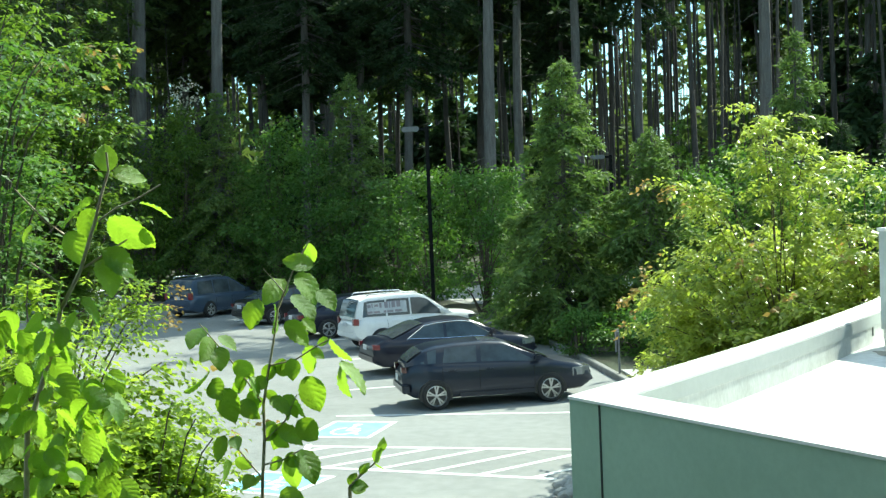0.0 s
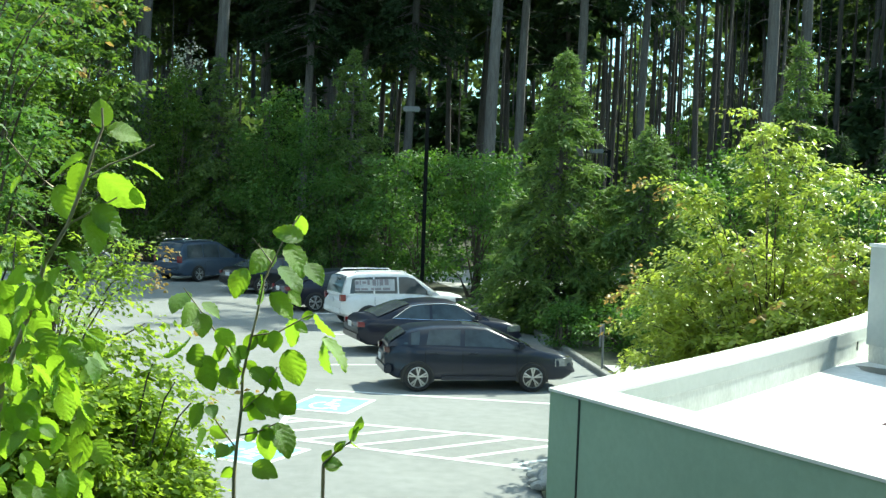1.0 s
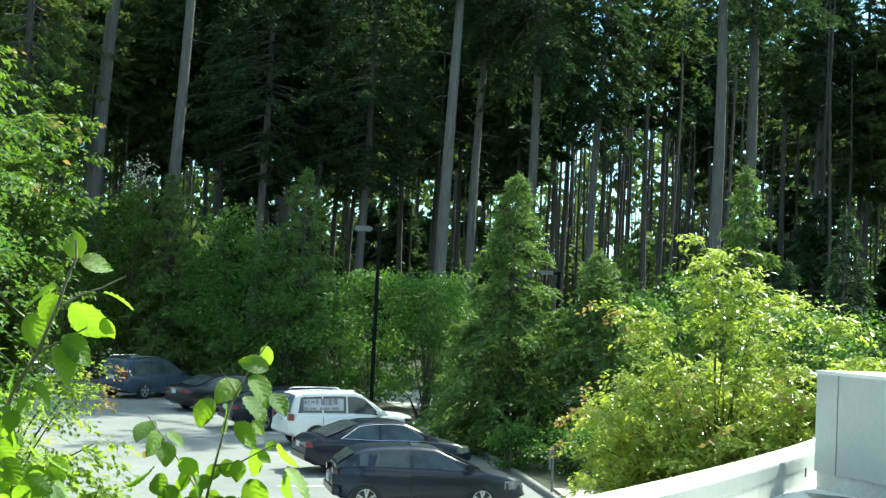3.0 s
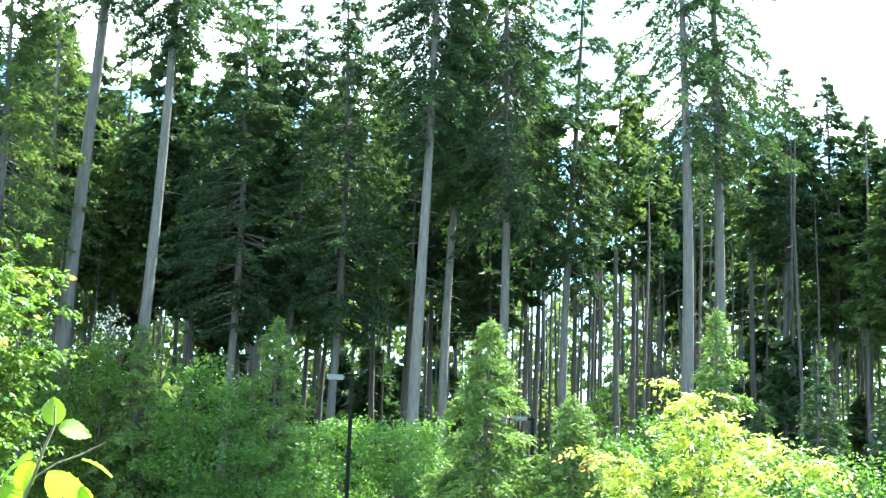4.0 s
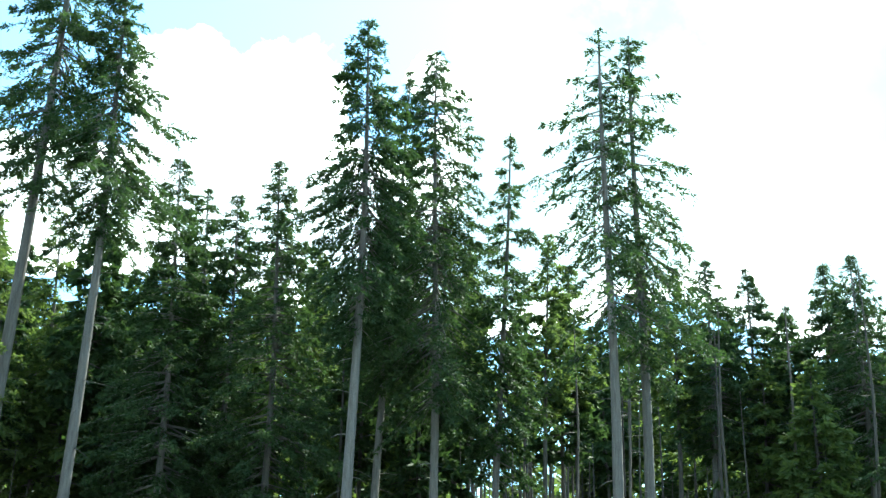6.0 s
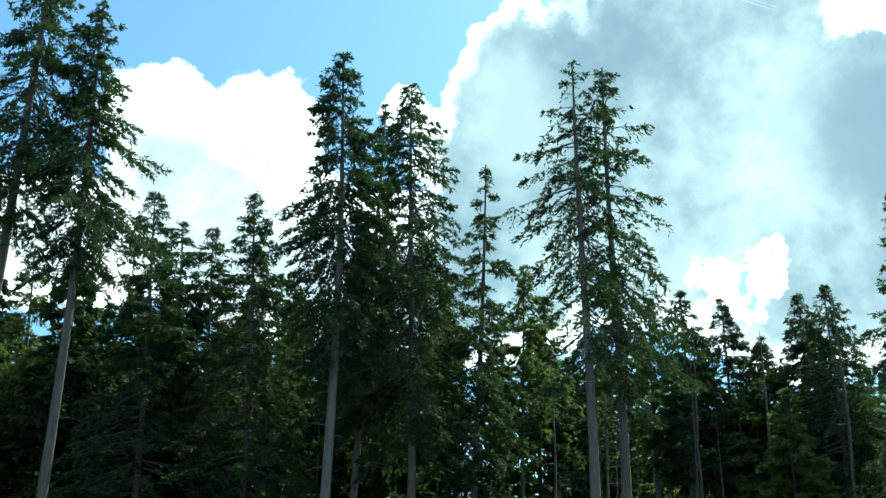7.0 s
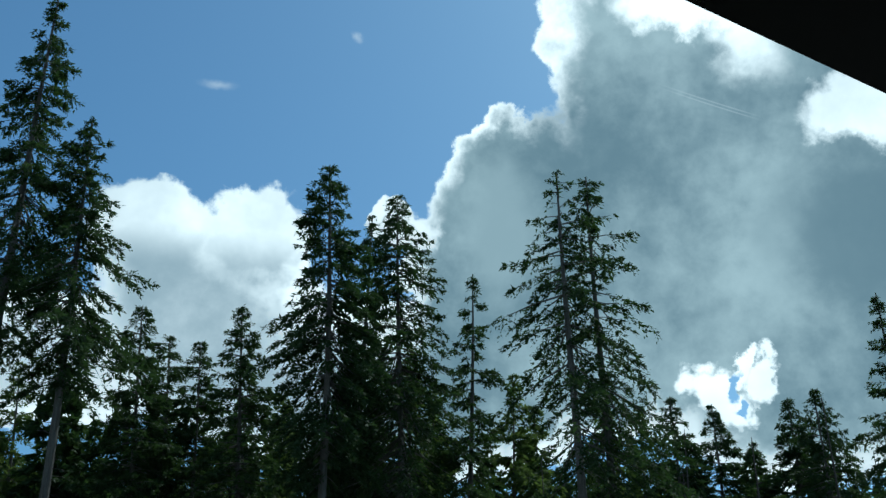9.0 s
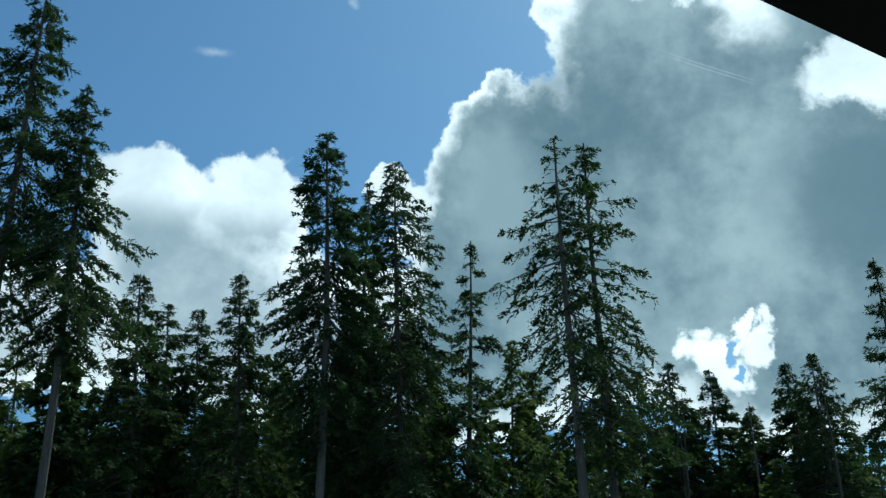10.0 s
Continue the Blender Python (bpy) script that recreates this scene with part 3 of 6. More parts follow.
# ---------- firs ----------
def fir_meshes(rng, height, base, radius, whorls, per, sprays, top_power=0.75, trunk_r=0.27, droop=0.35, dead=10, spray=(0.45, 0.85), ragged=0.35, lean=0.0, mat="needles", bark="bark", wander=0.25, fat=0.36, tufts=8, skirt=0.55, patchy=0.0):
    """Trunk and crown of a conifer: whorls of drooping limbs with hanging side twigs, short on some sides."""
    ph = rng.uniform(0, 6.28, 2)
    def axis(z):
        f = z / height
        return np.array([lean * f * f + wander * math.sin(f * 5.1 + radius), wander * math.sin(f * 4.3 + 1.3 * radius) - wander * math.sin(1.3 * radius), z])
    n = 12
    zs = [height * (k / n) for k in range(n + 1)]
    rad = [trunk_r * (1.25 if k == 0 else 1.0) * max(1 - (z / height), 0.03) ** 0.62 for k, z in enumerate(zs)]
    limbs = [tube([axis(z) for z in zs], rad, 9)]
    C, A, Ln, Wd = [], [], [], []
    for k in range(whorls):
        wf = rng.uniform(1 - ragged * 0.9, 1 + ragged * 0.25)
        f = (k + rng.uniform(-0.4, 0.4)) / (whorls - 1)
        f = min(max(f, 0.0), 1.0)
        z = height - 0.15 - (height - base) * f
        prof = min(1.0, (0.02 + 1.25 * f) ** top_power) * (1.0 if f < 0.75 else 1.0 - skirt * (f - 0.75) / 0.25)
        for j in range(per):
            if rng.random() < ragged * 0.55:
                continue
            th = rng.uniform(0, 2 * math.pi)
            ln = radius * prof * wf * rng.uniform(1 - ragged * 0.8, 1 + ragged * 0.5) + 0.08
            if math.sin(3 * th + ph[0] + 9 * f) + math.sin(2 * th + ph[1] - 14 * f) > 0.9:
                ln *= 1 - patchy
            rise = 0.35 - 0.75 * min(f * 1.6, 1.0) * droop * 2 + rng.normal() * 0.12
            o = axis(z)
            hd = np.array([math.cos(th), math.sin(th), 0])
            pts = [o + hd * ln * t + np.array([0, 0, ln * (rise * t - droop * 0.55 * t * t + 0.22 * droop * t ** 4)]) for t in (0, 0.33, 0.66, 1.0)]
            limbs.append(tube(pts, [0.022 + 0.010 * ln, 0.016 + 0.006 * ln, 0.012, 0.004], 3))
            # side twigs along the limb, each a hanging row of needle tufts
            nt = max(4, int(sprays / tufts * (0.10 + ln / radius) * rng.uniform(0.6, 1.25)))
            t = rng.uniform(0.14, 1.0, nt) ** 0.75
            t[0] = 0.97
            side = np.array([-hd[1], hd[0], 0])
            sgn = rng.choice([-1, 1], nt)
            c = o + hd * (ln * t)[:, None]
            c[:, 2] += ln * (rise * t - droop * 0.55 * t * t + 0.22 * droop * t ** 4)
            tl = (0.22 + 0.20 * ln * (1.15 - t)) * rng.uniform(0.6, 1.3, nt)
            a = hd * rng.uniform(0.35, 0.9, (nt, 1)) + side * (sgn * rng.uniform(0.1, 0.95, nt))[:, None] + np.array([0, 0, -1]) * rng.uniform(0.0, 0.8, (nt, 1)) * (0.35 + droop)
            q = np.tile(np.linspace(0.0, 1.0, tufts), nt)
            ci, ai, li = np.repeat(c, tufts, 0), np.repeat(a, tufts, 0), np.repeat(tl, tufts)
            ci = ci + ai * (li * q)[:, None] + np.array([0, 0, -0.35]) * (li * q * q)[:, None] + rng.normal(size=ci.shape) * 0.045
            C.append(ci), A.append(ai + rng.normal(size=ai.shape) * 0.38)
            L_ = rng.uniform(*spray, len(q)) * (0.55 + 0.45 * min(1, ln / 1.5))
            Ln.append(L_), Wd.append(L_ * rng.uniform(fat * 0.75, fat * 1.25, len(q)))
    m = 40  # the leader
    zt = rng.uniform(0, 1, m) ** 1.3
    c = np.array([axis(height - 1.6 * q) for q in zt])
    th = rng.uniform(0, 2 * math.pi, m)
    C.append(c), A.append(np.stack([np.cos(th) * 0.8, np.sin(th) * 0.8, 0.9 - 1.2 * zt], 1))
    L_ = (0.12 + 0.32 * zt) * rng.uniform(0.8, 1.2, m)
    Ln.append(L_), Wd.append(L_ * 0.4)
    for k in range(dead):  # bare stubs under the crown
        z = rng.uniform(height * 0.15, base + 1)
        th = rng.uniform(0, 2 * math.pi)
        o = Vector(axis(z))
        d = Vector((math.cos(th), math.sin(th), rng.uniform(-0.3, 0.2)))
        limbs.append(tube([o, o + d * rng.uniform(0.5, 0.9), o + d * rng.uniform(1.0, 2.0) + Vector((0, 0, -0.2))], [0.03, 0.02, 0.006], 3))
    tr = tubes_mesh("trunk", limbs, M[bark])
    cr = needle_mesh("crown", rng, np.concatenate(C), np.concatenate(A), np.concatenate(Ln), np.concatenate(Wd), M[mat], flat=0.55)
    return tr, cr


def plant(name, meshes, m, label, category, group=""):
    root = empty(name, m, label, category, group)
    for nm, me in meshes:
        link(nm, me, root)
    return root


rng = np.random.default_rng(7)
# azimuth, distance, elevation of the tip, elevation of the crown's foot, radius, whorls, limbs a whorl, trunk radius, raggedness, lean
FIRS = [
    (-13.6, 68, 34.8, 20.0, 3.3, 60, 6, 0.38, 0.58, 1.7),
    (-10.12, 66, 30.0, 18.5, 3.3, 54, 6, 0.32, 0.58, 0.5),
    (-6.2, 74, 21.9, 6.0, 3.6, 46, 6, 0.26, 0.25, 0.0),
    (-4.9, 78, 20.7, 7.5, 3.1, 40, 6, 0.24, 0.25, 0.0),
    (-3.5, 76, 20.6, 7.0, 2.9, 42, 6, 0.22, 0.30, 0.0),
    (-1.42, 72, 22.2, 6.0, 3.5, 46, 6, 0.26, 0.22, 0.0),
    (2.55, 64, 29.0, 15.0, 3.0, 50, 6, 0.31, 0.38, 0.0),
    (3.86, 72, 26.9, 11.0, 2.4, 44, 5, 0.27, 0.40, 1.1),
    (6.25, 70, 27.5, 11.5, 4.2, 52, 7, 0.28, 0.25, 0.1),
    (9.42, 72, 24.1, 8.5, 2.5, 44, 5, 0.26, 0.48, 0.65),
    (6.68, 82, 20.6, 11.0, 2.2, 34, 5, 0.24, 0.35, 0.0),
    (14.70, 66, 28.4, 15.0, 4.3, 40, 4, 0.33, 0.58, 0.0),
    (16.12, 68, 28.1, 13.0, 4.3, 42, 4, 0.32, 0.58, 0.1),
    (19.35, 84, 17.9, 9.5, 3.0, 34, 6, 0.25, 0.25, 0.0),
    (21.25, 88, 17.4, 9.0, 3.0, 34, 6, 0.25, 0.22, 0.0),
    (22.9, 92, 15.6, 8.5, 2.8, 30, 6, 0.24, 0.25, 0.0),
    (24.75, 88, 17.4, 9.5, 3.0, 34, 6, 0.25, 0.25, 0.0),
    (25.95, 84, 17.6, 8.5, 3.6, 34, 6, 0.25, 0.22, 0.0),
    (29.4, 74, 21.4, 5.0, 3.6, 38, 5, 0.28, 0.40, 0.0),
    (-17.0, 66, 22.0, 6.0, 3.4, 40, 6, 0.28, 0.30, 0.0),
    (-14.9, 80, 20.5, 6.0, 3.2, 38, 6, 0.26, 0.30, 0.0),
    (-11.6, 84, 19.0, 6.0, 3.0, 36, 6, 0.25, 0.32, 0.0),
]
for i, (turn, dist, tip, foot, rad, wh, per, tr, rag, lean) in enumerate(FIRS):
    h = 4.6 + dist * math.tan(radians(tip))
    b = 4.6 + dist * math.tan(radians(foot))
    tall = tip > 23
    # a few firs get their sunlit look from the paler needle colour
    ms = fir_meshes(rng, h, b, rad * 1.45, int(wh * (1.0 if tall else 1.1)), per + (1 if tall else 2), 250 if tall else 230, top_power=(0.95 if rad < 3.0 else 0.72) if tall else 0.98 if turn > 18 else 0.82, trunk_r=tr * 1.15, patchy=0.40 if tall else 0.2, ragged=rag, lean=lean, droop=0.58 if tall else 0.4, dead=14, spray=(0.15, 0.34), fat=0.46, mat="needles_lit" if turn in (-17.0, -14.9, -11.6, 6.68) else "needles")
    plant("fir_tree", (("trunk", ms[0]), ("crown", ms[1])), Matrix.Translation(at(turn, dist)),
          "tall Douglas fir with bare grey trunk and ragged crown" if tall else "dense dark green fir standing in the wood", "conifer", "forest firs")

# slimmer firs deeper in the wood
KINDS = []
for k in range(5):
    h = 25 + 2 * k
    # two kinds in five are brightened by the paler needle colour
    KINDS.append(fir_meshes(rng, h, h * (0.50 + 0.06 * (k % 3)), 3.1, 28, 6, 80, tufts=5, patchy=0.3, trunk_r=0.24, ragged=0.35, dead=12, spray=(0.34, 0.75), fat=0.5, bark="bark_shaded", wander=0.3, mat="needles_lit" if k in (1, 3) else "needles"))
for k in range(120):
    turn = -23 + 58 * (k + rng.uniform(-0.5, 0.5)) / 119
    dist = rng.uniform(78, 150)
    if turn > 18:
        tip = rng.uniform(11.5, 15.5)
    elif turn < -8:
        tip = rng.uniform(14, 20)
    else:
        tip = rng.uniform(12, 18.5)
    if 7.5 < turn < 13.5 and k % 4 or turn > 16 and k % 5 in (0, 2):
        continue
    h = 4.6 + dist * math.tan(radians(tip))
    i = k % 5
    s = h / (25 + 2 * i)
    root = plant("fir_tree", (("trunk", KINDS[i][0]), ("crown", KINDS[i][1])),
                 Matrix.Translation(at(turn, dist)) @ Matrix.Rotation(rng.uniform(0, 6.28), 4, "Z") @ Matrix.Diagonal((0.55 + 0.45 * s, 0.55 + 0.45 * s, s, 1)),
                 "slim fir deeper in the shaded wood", "conifer", "forest firs")

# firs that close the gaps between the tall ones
# sunlight on these is put in by the paler needles
FILL = [fir_meshes(rng, 31.0, 19.5 + 2 * k, 2.3, 30, 6, 110, trunk_r=0.22, ragged=0.4, patchy=0.4, dead=10, spray=(0.22, 0.45), fat=0.5, mat="needles_lit", bark="bark_shaded", wander=0.2, top_power=0.8) for k in range(2)]
for k, (turn, dist, tip) in enumerate([(11.75, 80, 19.3), (12.95, 86, 17.8), (8.0, 88, 18.6), (0.55, 86, 18.4), (17.8, 84, 17.6), (10.8, 96, 16.6)]):
    s = (4.6 + dist * math.tan(radians(tip))) / 31.0
    plant("fir_tree", (("trunk", FILL[k % 2][0]), ("crown", FILL[k % 2][1])), Matrix.Translation(at(turn, dist)) @ Matrix.Rotation(1.7 * k, 4, "Z") @ Matrix.Scale(s, 4),
          "slender fir standing between taller firs", "conifer", "forest firs")


# ---------- understorey ----------
def bush_meshes(rng, height, radius, clumps, per, leaf, mat, low=0.08, stem_r=0.05, spread=0.34, hang=0.3, shape=1.0, single=True):
    """A many-stemmed bush: forking limbs that end in uneven clumps of leaves."""
    limbs, C, A, Ln, Wd = [], [], [], [], []
    for k in range(clumps):
        th = rng.uniform(0, 2 * math.pi)
        zf = low + (1 - low) * rng.uniform(0, 1) ** 0.85
        env = math.sqrt(max(0.0, 1 - abs(zf - 0.42) ** 2 / 0.36)) ** shape * (0.75 + 0.3 * math.sin(3 * th + zf * 7))
        r = radius * env * rng.uniform(0.25, 1.0) ** 0.5
        c = np.array([math.cos(th) * r, math.sin(th) * r, height * zf * rng.uniform(0.9, 1.02)])
        b = np.array([rng.normal() * 0.12, rng.normal() * 0.12, 0.0])
        midp = b * 0.5 + c * np.array([0.35, 0.35, 0.6])
        if k % 3 == 0:
            limbs.append(tube([b, midp, c], [stem_r, stem_r * 0.55, stem_r * 0.15], 5))
        cs = radius * spread * rng.uniform(0.5, 1.15)
        p = rng.normal(size=(per, 3)) * np.array([cs, cs, cs * 0.55]) * 0.6 + c
        p[:, 2] = np.maximum(p[:, 2], 0.05)
        a = (p - c) + np.array([math.cos(th), math.sin(th), 0]) * cs * 0.5 + np.array([0, 0, -hang]) * cs + rng.normal(size=(per, 3)) * cs * 0.5
        C.append(p), A.append(a)
        L_ = rng.uniform(0.7, 1.3, per) * leaf
        Ln.append(L_), Wd.append(L_ * rng.uniform(0.45, 0.65, per))
    if not limbs:
        limbs.append(tube([(0, 0, 0), (0, 0, height * 0.6)], [stem_r, stem_r * 0.3], 5))
    C, A, Ln, Wd = map(np.concatenate, (C, A, Ln, Wd))
    return tubes_mesh("limb", limbs, M["twig"]), (spray_mesh if single else leaf_mesh)("crown", rng, C, A, Ln, Wd, M[mat], flat=0.62)


def bush(turn, dist, top, radius, clumps, per, leaf, mat, label, name="bush", **kw):
    h = 4.6 + dist * math.tan(radians(top)) - 0.1
    ms = bush_meshes(rng, h, radius, clumps, per, leaf, mat, **kw)
    return plant(name, (("limb", ms[0]), ("crown", ms[1])), Matrix.Translation(at(turn, dist, 0.1)), label, "bush", "understorey")


def cedar(turn, dist, top, radius, whorls, label, mat="cedar", foot=0.3, rag=0.42):
    h = 4.6 + dist * math.tan(radians(top)) - 0.1
    ms = fir_meshes(rng, h, foot, radius * 1.22, whorls, 9, 210, top_power=0.95, trunk_r=0.13, droop=0.5, dead=0, spray=(0.13, 0.30), ragged=min(rag * 1.3, 0.6), mat=mat, wander=0.05, fat=0.40, skirt=0.12, patchy=0.5)
    return plant("cedar_tree", (("trunk", ms[0]), ("crown", ms[1])), Matrix.Translation(at(turn, dist, 0.1)), label, "conifer", "understorey")


cedar(5.75, 39.5, 6.5, 2.3, 56, "young western cedar with bright drooping sprays")
cedar(9.75, 38.5, 3.1, 2.3, 44, "young broad cedar at the kerb")
cedar(16.2, 46, 7.1, 1.7, 40, "young narrow cedar behind the shrubs")
cedar(-4.1, 60, 6.2, 3.1, 50, "young dark green cedar behind the cars")
cedar(-10.2, 65, 5.6, 3.2, 50, "young dark green cedar behind the cars")
cedar(20.6, 44, 5.1, 1.7, 30, "young blue-green spruce at the wood's edge", "needles", rag=0.4)
cedar(23.9, 42, 4.2, 1.7, 30, "young blue-green spruce at the wood's edge", "needles", rag=0.4)
cedar(18.1, 50, 3.0, 1.4, 26, "young thin spruce at the wood's edge", "needles", rag=0.5)
for turn, dist, top, rad, cl, lf, mat in [
    (1.9, 50, 1.5, 2.4, 60, 0.17, "leaf_dark"), (-0.6, 52, 1.9, 2.0, 46, 0.17, "leaf_dark"), (3.2, 56, 1.5, 1.8, 40, 0.17, "leaf_dark"),
    (-2.2, 54, 1.2, 1.8, 40, 0.17, "leaf_dark"), (-5.8, 60, 3.4, 2.6, 60, 0.18, "leaf_dark"), (-7.6, 62, 4.0, 2.7, 64, 0.18, "leaf_dark"),
    (-11.9, 65.5, 5.0, 2.4, 60, 0.18, "leaf_mid"), (-13.4, 65.6, 2.6, 2.2, 60, 0.18, "leaf_mid"), (-14.6, 66.5, 4.0, 2.6, 60, 0.18, "leaf_mid"), (-16.5, 70, 4.0, 3.0, 60, 0.19, "leaf_mid"),
    (-19.5, 74, 4.0, 3.4, 60, 0.20, "leaf_mid"), (7.9, 46, 0.3, 1.6, 36, 0.15, "leaf_dark"), (11.8, 44, 1.0, 2.0, 44, 0.16, "leaf_dark"),
    (13.6, 52, 2.2, 2.2, 44, 0.17, "leaf_dark"), (7.4, 40, -4.2, 1.2, 26, 0.12, "leaf_dark"), (4.0, 41.5, -4.4, 1.1, 22, 0.12, "leaf_mid"),
    (6.2, 35.5, -5.3, 0.9, 22, 0.10, "leaf_dark"), (8.9, 35, -5.2, 1.1, 26, 0.10, "leaf_dark"), (11.0, 34, -4.6, 1.3, 28, 0.10, "leaf_dark"),
    (-8.9, 66, 2.0, 2.6, 46, 0.18, "leaf_dark"), (-4.5, 58, 0.8, 2.2, 40, 0.17, "leaf_dark"), (19.0, 40, 0.8, 2.6, 44, 0.15, "leaf_dark"), (22.5, 38, 0.5, 2.6, 44, 0.15, "leaf_dark"),
    (25.5, 40, 1.2, 2.8, 44, 0.15, "leaf_dark"), (15.4, 42, 1.5, 1.9, 40, 0.15, "leaf_mid"), (10.9, 58, 3.4, 1.2, 26, 0.16, "leaf_mid")]:
    bush(turn, dist, top, rad, cl, 110, lf, mat, "green broadleaf bush in the understorey")

# blossom on the pale bush
bm_rng = np.random.default_rng(3)
pts = at(-11.6, 65.5, 4.6 + 65.5 * math.tan(radians(5.3))) + Vector((0, 0, 0))
c = np.array(pts) + bm_rng.normal(size=(130, 3)) * np.array([0.45, 0.45, 0.55])
tree = empty("blossoming_tree", Matrix.Translation(at(-11.6, 65.5, 0.1)), "young tree with white blossom at its top", "tree", "understorey")
link("blossom", leaf_mesh("blossom", bm_rng, c - np.array(at(-11.6, 65.5, 0.1)), bm_rng.normal(size=(130, 3)), np.full(130, 0.2), np.full(130, 0.15), M["blossom"]), tree)
tw = bush_meshes(rng, 9.4, 1.1, 34, 90, 0.17, "leaf_mid", low=0.3, stem_r=0.07)
link("limb", tw[0], tree), link("crown", tw[1], tree)

# young firs with boughs to the ground, in the shade of the wood
YOUNG = [fir_meshes(rng, 12.0, 0.6, 2.5, 20, 6, 26, top_power=0.75, trunk_r=0.12, ragged=0.4, dead=0, spray=(0.65, 1.2), fat=0.6, bark="bark_shaded", droop=0.4) for k in range(3)]
for k in range(36):
    turn_, dist_ = -22 + 56 * (k + rng.uniform(-0.5, 0.5)) / 35, rng.uniform(80, 132)
    s_ = rng.uniform(0.6, 1.25)
    if 7 < turn_ < 16:
        s_ *= 0.5
    plant("young_fir", (("trunk", YOUNG[k % 3][0]), ("crown", YOUNG[k % 3][1])), Matrix.Translation(at(turn_, dist_)) @ Matrix.Rotation(rng.uniform(0, 6.28), 4, "Z") @ Matrix.Diagonal((s_, s_, s_, 1)),
          "young shaded fir with boughs to the ground", "conifer", "young firs")

# the wood far behind: too deep to tell its trees apart
fw = np.random.default_rng(21)


def patches(u, v, cell_u, cell_v, seed):
    """Smooth random patches between 0 and 1 over a plane."""
    g = np.random.default_rng(seed).random((160, 160))
    x, y = (u / cell_u) % 158, (v / cell_v) % 158
    i, j = x.astype(int), y.astype(int)
    a, b = x - i, y - j
    a, b = a * a * (3 - 2 * a), b * b * (3 - 2 * b)
    return (g[i, j] * (1 - a) + g[i + 1, j] * a) * (1 - b) + (g[i, j + 1] * (1 - a) + g[i + 1, j + 1] * a) * b


def far_foliage(n, d0, d1, e1, size):
    """Sprays spread over azimuth and elevation, thinned in upright patches; a glade lets the sky through."""
    az, el, ds = fw.uniform(-27, 39, n), fw.uniform(-1.5, e1, n), fw.uniform(d0, d1, n)
    rough = 0.6 * patches(az + 40, el + 5, 0.55, 1.3, 5) + 0.4 * patches(az + 40, el + 5, 0.22, 0.35, 6)
    glade = np.exp(-((az - 9.9) / 3.1) ** 4)
    thin = 0.16 + 0.14 * np.clip((el - 3) / 8, 0, 1) + glade * (0.10 * np.clip((el - 0.6) / 1.6, 0, 1) + 0.08 * np.clip((el - 3) / 2, 0, 1) + 0.14 * np.clip((el - 5) / 4, 0, 1))
    keep = (rough > thin) & (el < e1 - 3.0 * patches(az + 40, az * 0 + 1, 0.9, 1.0, 9))
    a, e, d = np.radians(az[keep]), np.radians(el[keep]), ds[keep]
    c = np.stack([np.sin(a) * d, np.cos(a) * d, np.maximum(4.6 + d * np.tan(e), 0.2)], 1)
    k = len(c)
    return c, fw.normal(size=(k, 3)) + np.array([0, 0, -0.5]), fw.uniform(0.6, 1.3, k) * size, fw.uniform(0.3, 0.6, k) * size


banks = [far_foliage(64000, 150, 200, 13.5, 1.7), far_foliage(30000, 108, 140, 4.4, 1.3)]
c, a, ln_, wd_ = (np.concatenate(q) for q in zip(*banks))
# paler needle colour stands in for the haze of distance
tagged(link("far_wood", spray_mesh("far_wood", fw, c, a, ln_, wd_, M["needles_lit"], 0.1)), "dark wood far behind the firs", "woodland", kind="stuff")
# unseen ring of the same wood, added to dim car reflections and sky fill
rt, rd = np.radians(fw.uniform(36, 332, 15000)), fw.uniform(70, 105, 15000)
c = np.stack([np.sin(rt) * rd, np.cos(rt) * rd, fw.uniform(0, 1, 15000) ** 0.9 * (20 + 5 * np.sin(rt * 23))], 1)
tagged(link("far_wood", spray_mesh("far_wood", fw, c, fw.normal(size=(15000, 3)), fw.uniform(1.5, 3.0, 15000), fw.uniform(0.8, 1.6, 15000), M["needles"], 0.1)), "unseen ring of wood added to darken reflections and sky fill", "woodland", kind="stuff")
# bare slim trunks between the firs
poles = [tubes_mesh("trunk", [tube([(0, 0, 0), (0.1 * q, 0.05, 8), (0.15, 0.1 * q, 17), (0.1, 0.1, 24)], [0.125, 0.10, 0.075, 0.02], 7)] + [tube([(0.1, 0, z), (0.1 + math.cos(z * 5) * 0.9, math.sin(z * 5) * 0.9, z - 0.15)], [0.025, 0.006], 3) for z in range(4, 22)], M["bark_shaded"]) for q in (-1, 1)]
for k in range(300):
    turn_, dist_ = (fw.uniform(-19, 31), fw.uniform(76, 150)) if k < 200 else (fw.uniform(5.5, 25), fw.uniform(85, 150))
    s_ = fw.uniform(0.6, 1.25)
    p_ = empty("bare_trunk", Matrix.Translation(at(turn_, dist_)) @ Matrix.Rotation(fw.uniform(0, 6.28), 4, "Z") @ Matrix.Diagonal((s_, s_, s_, 1)), "slim bare fir trunk in the shaded wood", "tree trunk", "bare trunks")
    link("trunk", poles[k % 2], p_)

# ---------- parked cars ----------
def paint(name, colour, metal=0.1):
    return material(name, colour, 0.35, metal, tuple(c * 0.86 for c in colour), scale=1.4, coat=0.3, spec=0.4, per_object=0.0, fine=0.04, bump=0.02, bump_scale=6)


